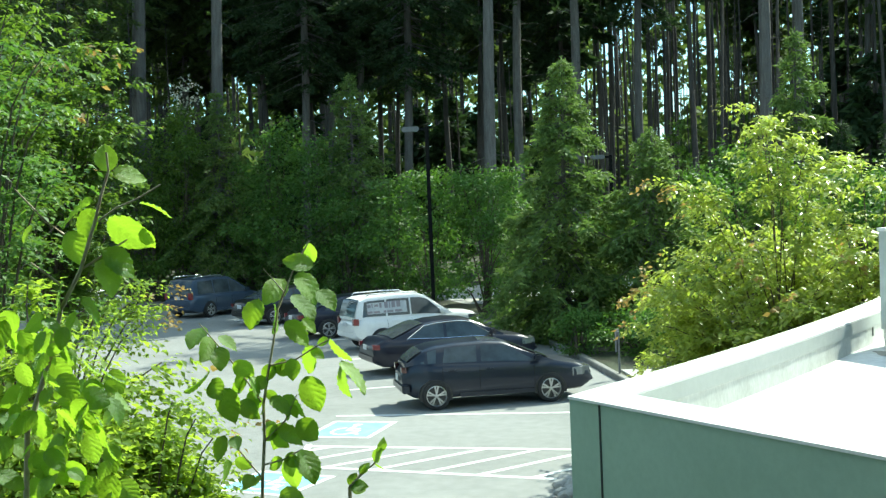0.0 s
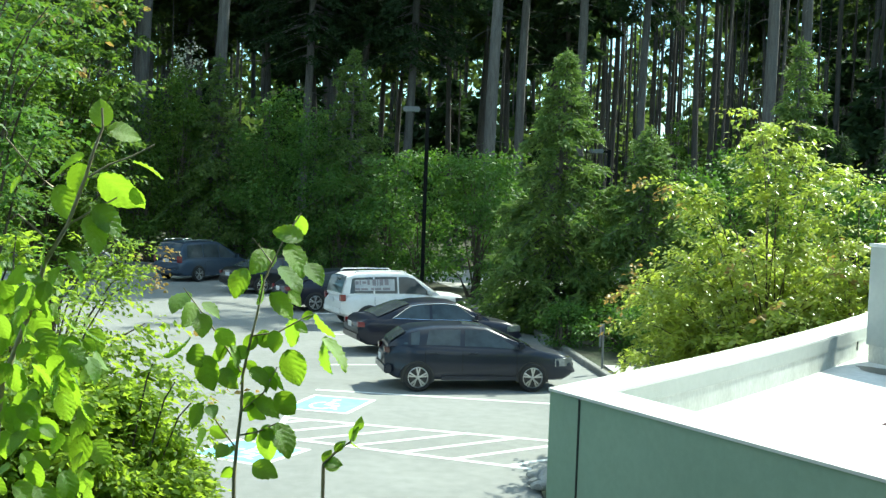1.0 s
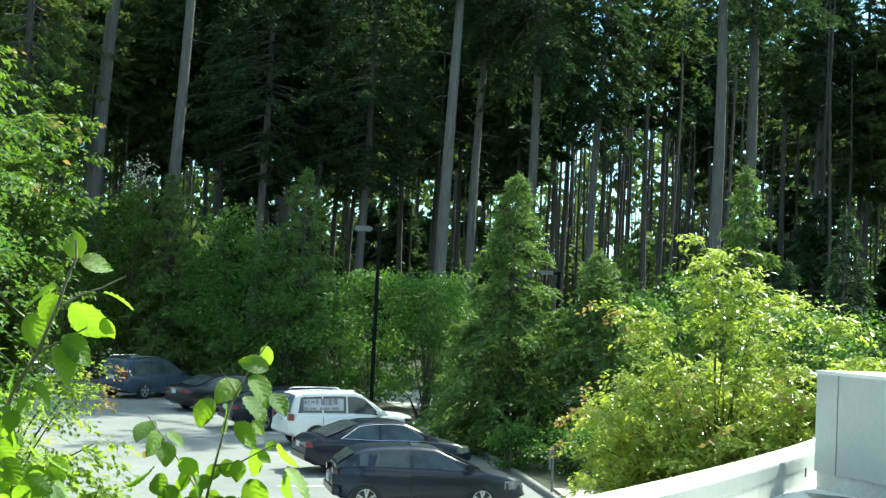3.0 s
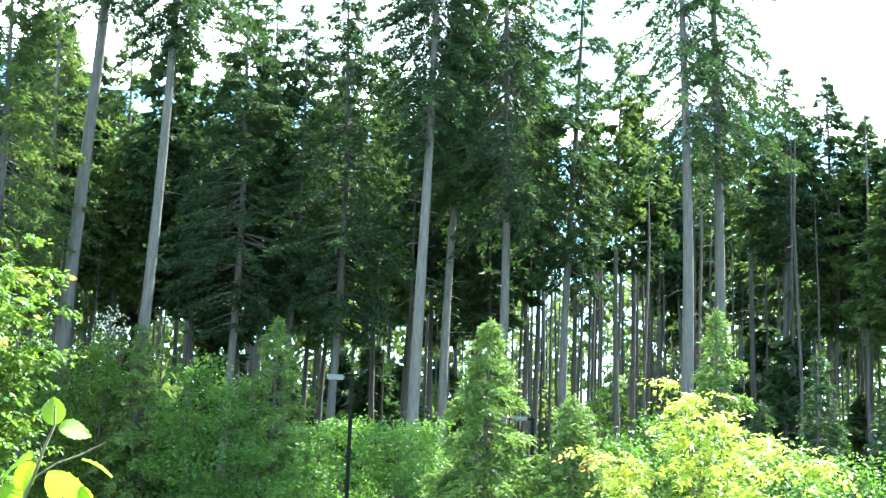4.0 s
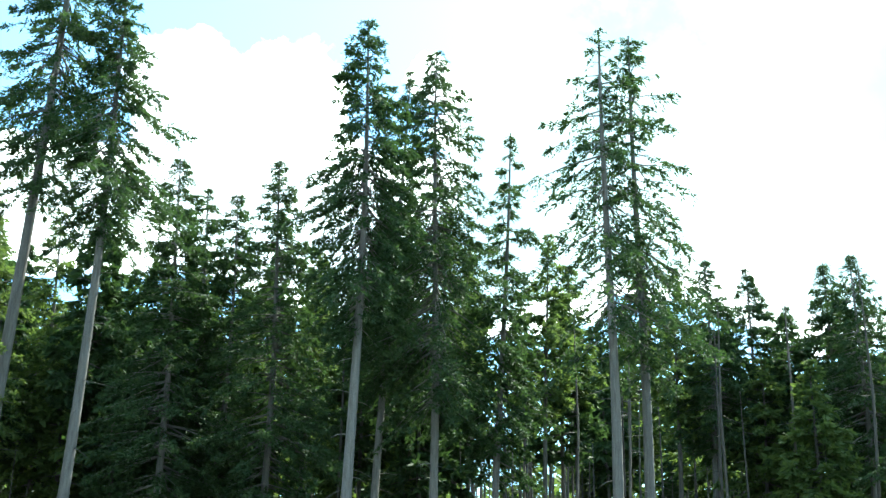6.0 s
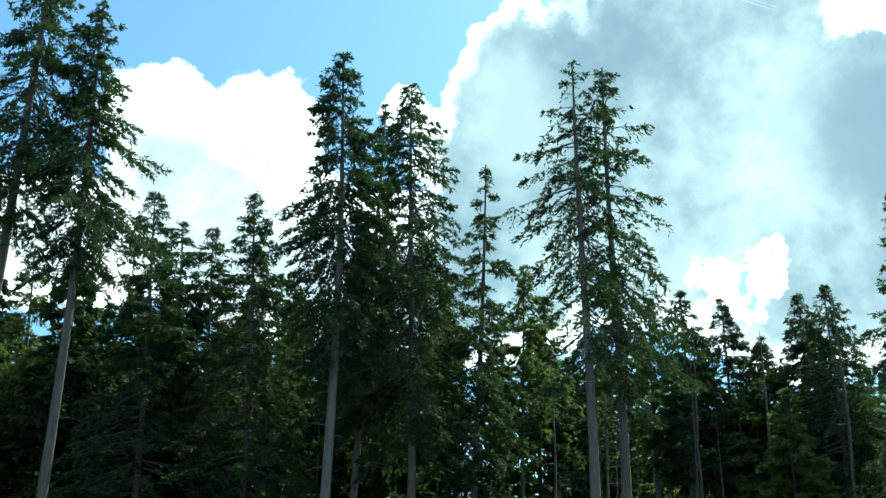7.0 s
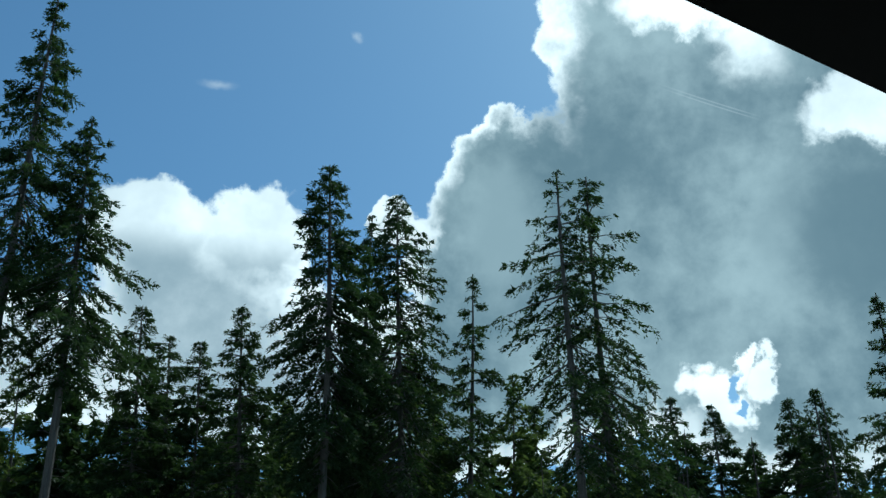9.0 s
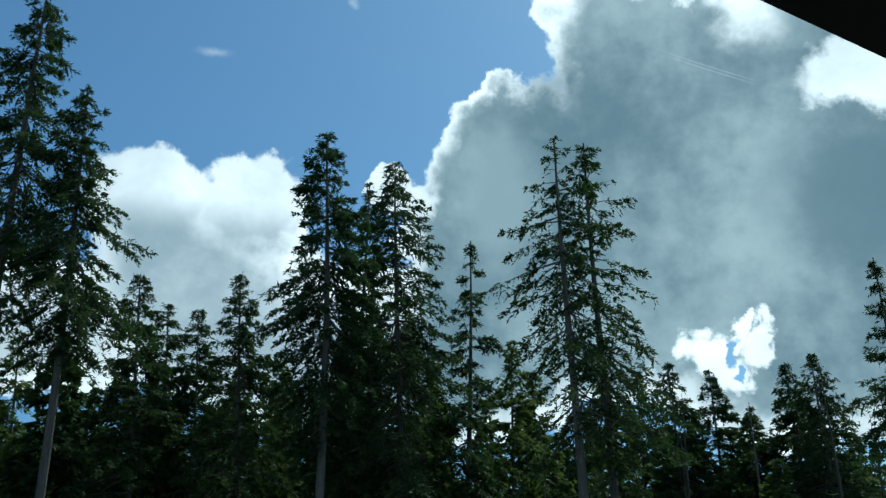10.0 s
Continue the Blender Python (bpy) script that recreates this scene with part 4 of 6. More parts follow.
M["glass"] = material("tinted_glass", (0.085, 0.102, 0.112), 0.05, 0.0, (0.04, 0.05, 0.056), scale=1.6, spec=0.45)
M["tyre"] = material("tyre_rubber", (0.018, 0.018, 0.018), 0.85, colour2=(0.03, 0.028, 0.026), scale=9, bump=0.3, bump_scale=60)
M["alloy"] = material("alloy", (0.62, 0.63, 0.64), 0.28, 0.9, (0.5, 0.5, 0.51), scale=6)
M["chrome"] = material("chrome_trim", (0.75, 0.76, 0.78), 0.12, 1.0, (0.68, 0.69, 0.7), scale=6)
M["black_trim"] = material("black_trim", (0.022, 0.022, 0.023), 0.5, colour2=(0.03, 0.03, 0.03), scale=8)
M["seam"] = material("panel_gap", (0.008, 0.008, 0.009), 0.8)
M["tail_red"] = material("red_lamp_lens", (0.22, 0.006, 0.010), 0.3, colour2=(0.12, 0.006, 0.008), scale=8, coat=1.0)
M["lamp_clear"] = material("clear_lamp_lens", (0.36, 0.37, 0.38), 0.12, 0.6, (0.25, 0.26, 0.27), scale=10, coat=1.0)
M["lamp_grey"] = material("smoked_lamp_lens", (0.05, 0.035, 0.035), 0.15, 0.1, (0.10, 0.015, 0.015), scale=9, coat=1.0)
M["plate"] = material("plate_white", (0.62, 0.64, 0.66), 0.5, colour2=(0.55, 0.56, 0.58), scale=10)
M["sign_white"] = material("sign_white_film", (0.42, 0.44, 0.47), 0.5, colour2=(0.62, 0.63, 0.64), scale=5)
M["sign_bar"] = material("sign_grey_film", (0.20, 0.20, 0.23), 0.5, colour2=(0.30, 0.24, 0.26), scale=5)


def interp(x, table):
    return float(np.interp(x, [a for a, _ in table], [b for _, b in table]))


def loft(rings, close_ends=True):
    bm = bmesh.new()
    R = [[bm.verts.new(p) for p in r] for r in rings]
    n = len(R[0])
    for a, b in zip(R, R[1:]):
        for k in range(n):
            bm.faces.new((a[k], a[(k + 1) % n], b[(k + 1) % n], b[k]))
    if close_ends:
        bm.faces.new(R[0][::-1]), bm.faces.new(R[-1])
    return bm


def wheel_meshes(r, width, spokes):
    """Tyre and spoked rim about the y axis, outer face at y = 0, body towards +y."""
    prof = [(r * 0.72, 0.015), (r * 0.75, 0.0), (r * 0.93, 0.004), (r * 0.985, 0.03), (r, 0.06), (r, width - 0.05), (r * 0.94, width), (r * 0.6, width)]
    seg = 28
    tyre = loft([[(p * math.cos(2 * math.pi * k / seg), y, p * math.sin(2 * math.pi * k / seg)) for k in range(seg)] for p, y in prof], False)
    rim = loft([[(p * math.cos(2 * math.pi * k / seg), y, p * math.sin(2 * math.pi * k / seg)) for k in range(seg)] for p, y in ((r * 0.74, 0.012), (r * 0.69, 0.006), (r * 0.67, 0.03), (r * 0.65, 0.05))], False)
    for s in range(spokes):
        a = 2 * math.pi * s / spokes + 0.3
        for off in (-0.17, 0.17):
            m = Matrix.Rotation(-(a + off), 4, "Y")
            m2 = Matrix.Rotation(-(a + off * 0.25), 4, "Y")
            p = [m2 @ Vector((r * 0.10, 0.03, -r * 0.035)), m2 @ Vector((r * 0.10, 0.03, r * 0.035)), m @ Vector((r * 0.70, 0.012, r * 0.065)), m @ Vector((r * 0.70, 0.012, -r * 0.065))]
            lo = [rim.verts.new(q) for q in p]
            hi = [rim.verts.new(q + Vector((0, 0.012, 0))) for q in p]
            rim.faces.new(lo)
            for k in range(4):
                rim.faces.new((lo[k], lo[(k + 1) % 4], hi[(k + 1) % 4], hi[k]))
    bmesh.ops.create_cone(rim, cap_ends=True, segments=14, radius1=r * 0.14, radius2=r * 0.10, depth=0.03, matrix=Matrix.Translation((0, 0.03, 0)) @ Matrix.Rotation(radians(90), 4, "X"))
    disc_ = bmesh.new()
    bmesh.ops.create_cone(disc_, cap_ends=True, segments=20, radius1=r * 0.67, radius2=r * 0.67, depth=0.01, matrix=Matrix.Translation((0, 0.050, 0)) @ Matrix.Rotation(radians(90), 4, "X"))
    return tyre, rim, disc_


def make_car(name, x, y, turn, spec, body_mat, label, rails=False, film=False, chrome_line=False, scale=1.0, trim=None):
    """A car about its own centre, nose along +x: lofted body, cabin, panes, lamps, wheels."""
    Lc, Wc, Hc = spec["size"]
    w = Wc / 2
    root = empty(name, pose(x, y, 0, 0, 0, turn) @ Matrix.Scale(scale, 4), label, "car", "parked cars")
    deck, belt = spec["deck"], spec["belt"]      # height of the body's top edge along x
    low = spec.get("low", 0.24)
    rear = spec.get("rear", 0.78)
    taper = [(-Lc / 2, rear), (-Lc / 2 + 0.10, rear + 0.10), (-Lc / 2 + 0.30, rear + 0.18), (-Lc / 2 + 0.55, 0.98), (-Lc / 2 + 1.0, 1.0), (Lc / 2 - 1.1, 1.0), (Lc / 2 - 0.5, 0.95), (Lc / 2 - 0.15, 0.84), (Lc / 2, 0.68)]
    xs = sorted(set([-Lc / 2, -Lc / 2 + 0.04, -Lc / 2 + 0.12, -Lc / 2 + 0.28, Lc / 2, Lc / 2 - 0.05, Lc / 2 - 0.15, Lc / 2 - 0.32] + [float(q) for q in np.linspace(-Lc / 2 + 0.45, Lc / 2 - 0.5, 16)]))
    rings = []
    for q in xs:
        hw, zt = w * interp(q, taper), interp(q, deck)
        e = min(q + Lc / 2, Lc / 2 - q)
        zl = low + (0.16 * max(0, 1 - e / 0.3) if e < 0.3 else 0)
        zt -= 0.17 * max(0, 1 - e / 0.22) ** 1.6
        d = zt - zl
        half = [(0.0, zl), (0.78 * hw, zl), (0.95 * hw, zl + 0.05), (0.985 * hw, zl + 0.22 * d), (1.0 * hw, zl + 0.52 * d), (0.985 * hw, zl + 0.74 * d), (0.955 * hw, zl + 0.90 * d), (0.90 * hw, zt - 0.01), (0.72 * hw, zt + 0.012), (0.0, zt + 0.035)]
        rings.append([(q, a, b) for a, b in half] + [(q, -a, b) for a, b in half[-2:0:-1]])
    body = part("body", loft(rings), body_mat, root, smooth=True)

    def side(q, z):
        """Half width of the painted side at x, z."""
        hw, zt = w * interp(q, taper), interp(q, deck)
        f = (z - low) / (zt - low)
        return hw * float(np.interp(f, [0, 0.08, 0.22, 0.52, 0.74, 0.9, 1.0], [0.80, 0.95, 0.985, 1.0, 0.985, 0.955, 0.90]))

    # cabin
    prof = spec["cabin"]            # x, z points of the cabin's side outline from tail to cowl
    x0, x1 = prof[0][0], prof[-1][0]
    cx = sorted(set([p[0] for p in prof] + [float(q) for q in np.linspace(x0, x1, 15)]))
    wb, wt = 0.905, spec.get("top_w", 0.70)

    def cab(q, f):
        zt, zb = interp(q, prof), interp(q, deck) - 0.02
        hw = w * interp(q, taper)
        k = max(0.0, (zt - zb)) / (Hc - belt)
        return hw * (wb + (wt - wb) * f * k), zb + (zt - zb) * f
    rings = []
    for q in cx:
        half = [cab(q, 0.0), cab(q, 0.5), cab(q, 0.86)]
        yt, zt = cab(q, 1.0)
        half += [(yt * 0.97, zt - 0.02), (yt * 0.80, zt + 0.005), (yt * 0.4, zt + 0.022), (0.0, zt + 0.028)]
        rings.append([(q, a, b) for a, b in half] + [(q, -a, b) for a, b in half[-2::-1]])
    part("cabin", loft(rings), body_mat, root, smooth=True)

    # panes
    def pane(nm, pts, sgn, thick=0.006):
        bm = bmesh.new()
        up = [bm.verts.new((a, sgn * (b + thick), c)) for a, b, c in pts]
        dn = [bm.verts.new((a, sgn * (b - 0.02), c)) for a, b, c in pts]
        bm.faces.new(up)
        for k in range(len(up)):
            bm.faces.new((up[k], up[(k + 1) % len(up)], dn[(k + 1) % len(dn)], dn[k]))
        return part(nm, bm, M["glass"], root)

    for sgn in (1, -1):
        for a0, a1, b0, b1 in spec["panes"]:      # bottom and top x of the rear and front edge
            pts = []
            n = 6
            for k in range(n + 1):
                q = a0 + (b0 - a0) * k / n
                pts.append((q, *cab(q, 0.10)))
            for k in range(n, -1, -1):
                q = a1 + (b1 - a1) * k / n
                pts.append((q, *cab(q, 0.84)))
            pane("side_window", pts, sgn)
        if chrome_line:
            ps = spec["panes"]
            path = [(q, *cab(q, 0.07)) for q in np.linspace(ps[0][0], ps[-1][2], 8)] + [(q, *cab(q, 0.88)) for q in np.linspace(ps[-1][3], ps[0][1], 8)]
            path.append(path[0])
            v, f = tube([(a, sgn * (b + 0.008), c) for a, b, c in path], [0.010] * len(path), 5)
            link("window_trim", mesh_of("window_trim", v, f, M["chrome"]), root, "bright chrome window trim")
    # windscreen and rear window follow the cabin's ends
    for nm, (qa, qb) in (("windscreen", spec["screen"]), ("rear_window", spec["back"])):
        bm = bmesh.new()
        n = 5
        R = []
        s = 1 if nm == "windscreen" else -1
        for k in range(n + 1):
            q = qa + (qb - qa) * k / n
            zt = interp(q, prof)
            hw = cab(q, 1.0)[0] * 0.93
            R.append([bm.verts.new((q + s * 0.012, yy * hw, zt + 0.016 + 0.022 * (1 - abs(yy)))) for yy in (-1, -0.8, -0.4, 0, 0.4, 0.8, 1)])
        for a, b in zip(R, R[1:]):
            for k in range(6):
                bm.faces.new((a[k], a[k + 1], b[k + 1], b[k]))
        ob = part(nm, bm, M["glass"], root, smooth=True)
    # seams, handles, sills
    for sgn in (1, -1):
        for q in spec["seams"]:
            zb, zt = low + 0.10, interp(q, deck) - 0.06
            pts = [(q, side(q, z), z) for z in np.linspace(zb, zt, 6)]
            v, f = tube([(a, sgn * (b + 0.001), c) for a, b, c in pts], [0.006] * 6, 4)
            link("door_seam", mesh_of("door_seam", v, f, M["seam"]), root)
        for q in spec["handles"]:
            z = belt - 0.13
            part("door_handle", box((q - 0.10, sgn * side(q, z) - 0.02, z - 0.018), (q + 0.10, sgn * side(q, z) + 0.03, z + 0.018), 0.008), body_mat, root)
        qm = spec["screen"][1] - 0.32 if spec["screen"][1] > spec["screen"][0] else spec["screen"][0] - 0.32
        ym = sgn * (side(qm, belt) + 0.11)
        part("wing_mirror", box((qm - 0.09, ym - 0.10, belt + 0.0), (qm + 0.10, ym + 0.09, belt + 0.15), 0.04), trim or body_mat, root)
        z0 = low + 0.02
        part("sill", box((-spec["wb"] / 2 + 0.36, sgn * w * 0.97 - 0.03, z0), (spec["wb"] / 2 - 0.36, sgn * w * 0.97 + 0.016, z0 + 0.10), 0.01), trim or M["black_trim"], root)
        # lamps
        tz0, tz1, td = spec["tail"]
        q0 = -Lc / 2
        lamp = loft([[(q, sgn * (interp(q, taper) * w * f + 0.012), z) for f, z in ((1.0, tz0), (1.0, (tz0 + tz1) / 2), (0.985, tz1), (0.80, tz1), (0.80, tz0))] for q in (q0 - 0.008, q0 + 0.05, q0 + td)])
        part("tail_light", lamp, spec.get("tail_mat", M["tail_red"]), root)
        hz0, hz1 = spec["head"]
        q1 = Lc / 2
        lamp = loft([[(q, sgn * (interp(q, taper) * w * f + 0.012), z) for f, z in ((0.99, hz0), (0.97, hz1), (0.55, hz1 + 0.02), (0.55, hz0))] for q in (q1 - 0.55, q1 - 0.30, q1 - 0.10)])
        part("headlight", lamp, M["lamp_clear"], root)
    part("rear_bumper", box((-Lc / 2 - 0.03, -w * 0.80, low + 0.14), (-Lc / 2 + 0.14, w * 0.80, low + 0.34), 0.03), trim or body_mat, root)
    pz = spec["plate_z"]
    part("number_plate", box((-Lc / 2 - 0.045, -0.16, pz), (-Lc / 2 - 0.028, 0.16, pz + 0.15), 0.003), M["plate"], root, "plain white number plate")
    part("grille", box((Lc / 2 - 0.06, -0.45, low + 0.26), (Lc / 2 + 0.008, 0.45, low + 0.40), 0.02), M["black_trim"], root)
    # wheels in dark arches
    r, tw = spec["wheel"], 0.20
    ty, ri, di = wheel_meshes(r, tw, spec.get("spokes", 5))
    tyre_ob = None
    for sx in (-1, 1):
        for sgn in (1, -1):
            qx = spec["wheel_x"][0] if sx < 0 else spec["wheel_x"][1]
            yo = w + 0.012
            arch = bmesh.new()
            ra = r + 0.055
            n = 16
            a_in = [arch.verts.new((qx + ra * math.cos(math.pi * k / n), sgn * (yo - 0.006), r + ra * math.sin(math.pi * k / n) - 0.02)) for k in range(n + 1)]
            a_bk = [arch.verts.new((v.co.x, sgn * (w * 0.7), v.co.z)) for v in a_in]
            lo0, lo1 = arch.verts.new((qx + ra, sgn * (yo - 0.006), low - 0.02)), arch.verts.new((qx - ra, sgn * (yo - 0.006), low - 0.02))
            arch.faces.new([lo0] + a_in + [lo1])
            for k in range(n):
                arch.faces.new((a_in[k], a_in[k + 1], a_bk[k + 1], a_bk[k]))
            part("wheel_arch", arch, M["black_trim"], root)
            m = Matrix.Translation((qx, sgn * (yo + 0.050), r)) @ (Matrix.Rotation(math.pi, 4, "Z") if sgn > 0 else Matrix.Identity(4))
            if tyre_ob is None:
                tyre_ob = part("wheel", ty, M["tyre"], root, smooth=True)
                rim_ob = part("rim", ri, M["alloy"], tyre_ob, "silver alloy rim", smooth=True)
                dsk = part("brake_disc", di, M["black_trim"], tyre_ob)
                tyre_ob.matrix_basis = m
            else:
                t2 = link("wheel", tyre_ob.data, root)
                t2.matrix_basis = m
                link("rim", rim_ob.data, t2, "silver alloy rim")
                link("brake_disc", dsk.data, t2)
    if "sunroof" in spec:
        q0, q1 = spec["sunroof"]
        bm = bmesh.new()
        R = [[bm.verts.new((q, s_ * w * wt * 0.62, interp(q, prof) + 0.012 + 0.020 * (1 - abs(s_)) + 0.012 * (abs(s_) < 0.9))) for s_ in (-1, -0.5, 0, 0.5, 1)] for q in np.linspace(q0, q1, 5)]
        for a, b in zip(R, R[1:]):
            for k in range(4):
                bm.faces.new((a[k], a[k + 1], b[k + 1], b[k]))
        part("sunroof", bm, M["glass"], root, "dark glass sunroof", smooth=True)
    if rails:
        for sgn in (1, -1):
            q0, q1 = spec["rail"]
            pts = [(q0, 0, Hc - 0.0), (q0 + 0.10, 0, Hc + 0.055), ((q0 + q1) / 2, 0, Hc + 0.065), (q1 - 0.1, 0, Hc + 0.05), (q1, 0, Hc - 0.01)]
            v, f = tube([(a, sgn * w * wt * 0.86, c) for a, b, c in pts], [0.02] * 5, 6)
            link("roof_rail", mesh_of("roof_rail", v, f, M["alloy"]), root, "silver roof rail")
    if film:
        # white film with plain dark bars on the rear side panes
        for sgn in (1, -1):
            q0, q1 = film
            bm = bmesh.new()
            cols = [[bm.verts.new((a, sgn * (b + 0.011), c)) for a, b, c in ((q, *cab(q, f)) for f in (0.22, 0.48, 0.74))] for q in np.linspace(q0 + 0.14, q1 - 0.05, 13)]
            for ca, cb in zip(cols, cols[1:]):
                for k in range(2):
                    bm.faces.new((ca[k], cb[k], cb[k + 1], ca[k + 1]))
            part("window_film", bm, M["sign_white"], root, "white film with plain dark bars")
            bars = [(0.10, 0.17, 0.52, 0.68), (0.19, 0.215, 0.50, 0.72), (0.25, 0.33, 0.55, 0.66), (0.36, 0.41, 0.50, 0.72), (0.47, 0.55, 0.46, 0.75), (0.575, 0.60, 0.46, 0.75), (0.63, 0.71, 0.46, 0.75), (0.74, 0.83, 0.47, 0.74)]
            bars += [(0.08, 0.20, 0.25, 0.36), (0.22, 0.36, 0.25, 0.35), (0.44, 0.50, 0.25, 0.36), (0.52, 0.66, 0.25, 0.35), (0.69, 0.86, 0.25, 0.36)]
            for b0, b1, f0, f1 in bars:
                bm = bmesh.new()
                pts = [(q, *cab(q, f)) for q, f in ((q0 + (q1 - q0) * b0, f0), (q0 + (q1 - q0) * b1, f0), (q0 + (q1 - q0) * b1, f1), (q0 + (q1 - q0) * b0, f1))]
                bm.faces.new([bm.verts.new((a, sgn * (b + 0.016), c)) for a, b, c in pts])
                part("film_bar", bm, M["sign_bar"], root)
    return root


HATCH = dict(size=(4.49, 1.755, 1.465), deck=[(-2.245, 0.96), (-1.9, 1.04), (-0.5, 1.0), (0.95, 0.96), (1.2, 0.97), (1.8, 0.86), (2.1, 0.75), (2.245, 0.66)], belt=0.99, top_w=0.66,
             cabin=[(-2.17, 1.02), (-2.0, 1.16), (-1.74, 1.335), (-1.5, 1.40), (-1.0, 1.45), (-0.3, 1.465), (0.12, 1.43), (0.55, 1.25), (1.26, 0.96)],
             panes=[(-1.84, -1.66, -1.50, -1.46), (-1.34, -1.26, -0.55, -0.52), (-0.44, -0.42, 0.86, 0.20)], screen=(1.16, 0.30), back=(-2.12, -1.78),
             seams=(-1.36, -0.50, 0.78), handles=(-1.15, -0.25), tail_mat=M["lamp_grey"], rear=0.56, tail=(0.84, 0.97, 0.10), sunroof=(-0.42, 0.02), head=(0.58, 0.76), plate_z=0.62, wheel=0.325, wheel_x=(-1.53, 1.15), wb=2.68, spokes=5)
SEDAN = dict(size=(4.92, 1.85, 1.455), deck=[(-2.46, 0.92), (-2.2, 1.0), (-1.5, 1.0), (-0.5, 0.93), (1.0, 0.92), (1.25, 0.95), (2.0, 0.84), (2.46, 0.66)], belt=0.95,
             cabin=[(-1.95, 1.0), (-1.55, 1.16), (-1.1, 1.34), (-0.6, 1.43), (0.0, 1.455), (0.40, 1.41), (0.8, 1.24), (1.36, 0.96)],
             panes=[(-1.50, -0.98, -0.42, -0.40), (-0.34, -0.32, 1.05, 0.46)], screen=(1.30, 0.52), back=(-1.90, -0.95),
             seams=(-1.25, -0.38, 0.88), handles=(-1.0, -0.12), tail=(0.75, 0.88, 0.15), head=(0.60, 0.76), plate_z=0.70, wheel=0.335, wheel_x=(-1.42, 1.42), wb=2.84, spokes=5)
SUV = dict(size=(4.43, 1.81, 1.72), deck=[(-2.215, 1.02), (-1.9, 1.06), (-0.5, 1.04), (0.9, 1.02), (1.15, 1.06), (1.9, 1.0), (2.215, 0.84)], belt=1.05, low=0.32,
           cabin=[(-2.17, 1.05), (-2.10, 1.35), (-2.0, 1.60), (-1.75, 1.68), (-0.8, 1.72), (0.0, 1.71), (0.22, 1.65), (0.60, 1.40), (1.10, 1.05)], top_w=0.76,
           panes=[(-1.95, -1.86, -1.18, -1.18), (-1.12, -1.12, -0.36, -0.36), (-0.30, -0.30, 0.86, 0.28)], screen=(1.05, 0.30), back=(-2.165, -1.98),
           seams=(-1.15, -0.33, 0.72), handles=(-0.92, -0.10), tail=(0.86, 1.06, 0.12), head=(0.74, 0.94), plate_z=0.80, wheel=0.355, wheel_x=(-1.35, 1.27), wb=2.62, rail=(-1.75, 0.0), spokes=6)
VAN = dict(size=(4.85, 1.95, 1.76), deck=[(-2.425, 0.98), (-2.1, 1.02), (0.0, 0.98), (1.1, 0.98), (1.35, 1.0), (2.0, 0.86), (2.425, 0.68)], belt=1.0,
           cabin=[(-2.36, 1.0), (-2.28, 1.35), (-2.15, 1.66), (-1.9, 1.72), (-0.8, 1.76), (0.1, 1.72), (0.55, 1.50), (1.45, 1.0)], top_w=0.74,
           panes=[(-2.02, -1.95, -1.05, -1.05), (-0.98, -0.98, 0.0, 0.0), (0.06, 0.06, 1.15, 0.40)], screen=(1.38, 0.34), back=(-2.35, -2.14),
           seams=(-1.0, 0.03, 0.98), handles=(-0.75, 0.2), tail=(0.86, 1.14, 0.08), head=(0.62, 0.80), plate_z=0.85, wheel=0.345, wheel_x=(-1.42, 1.58), wb=3.0, rail=(-2.0, -0.2), spokes=5)


def by_wheel(spec, wheel_at, turn, scale=1.0):
    """Car centre from where its rear right-hand wheel touches the ground."""
    a = radians(turn)
    q, s = spec["wheel_x"][0] * scale, -spec["size"][1] / 2 * scale
    return wheel_at[0] - (q * math.cos(a) - s * math.sin(a)), wheel_at[1] - (q * math.sin(a) + s * math.cos(a))


grey, navy = paint("charcoal_paint", (0.012, 0.018, 0.033)), paint("dark_blue_paint", (0.007, 0.009, 0.022))
whitep, bluep = paint("white_paint", (0.82, 0.83, 0.83), 0.0), paint("steel_blue_paint", (0.045, 0.070, 0.11))
blackp, silverp = paint("black_paint", (0.012, 0.012, 0.014)), paint("silver_paint", (0.52, 0.53, 0.55), 0.6)
redp = paint("dark_red_paint", (0.05, 0.010, 0.012))
make_car("hatchback_car", *by_wheel(HATCH, (-0.27, 27.17), 11.0, 0.985), 11.0, HATCH, grey, "charcoal grey five-door hatchback with silver alloy wheels", trim=grey, scale=0.985)
make_car("sedan_car", *by_wheel(SEDAN, (-0.95, 33.0), 19.5, 0.98), 19.5, SEDAN, navy, "dark blue sedan with chrome window trim", chrome_line=True, trim=navy, scale=0.98)
make_car("suv_car", *by_wheel(SUV, (-2.0, 38.6), 26.0, 1.02), 26.0, SUV, whitep, "white sport utility car with printed film on windows", rails=True, film=(-1.92, -0.40), scale=1.02)
make_car("sedan_car", *by_wheel(SEDAN, (-4.15, 43.2), 27), 27, SEDAN, navy, "dark navy sedan parked in tree shade", trim=navy)
make_car("sedan_car", *by_wheel(SEDAN, (-6.9, 49.3), 38), 38, SEDAN, blackp, "black sedan parked in tree shade", trim=blackp)
make_car("minivan_car", *by_wheel(VAN, (-10.40, 54.2), 58), 58, VAN, bluep, "blue minivan with silver roof rails in shade", rails=True, scale=1.0, trim=bluep)
make_car("sedan_car", -15.6, 54.0, 66, SEDAN, silverp, "silver car half hidden behind leaves", trim=silverp)

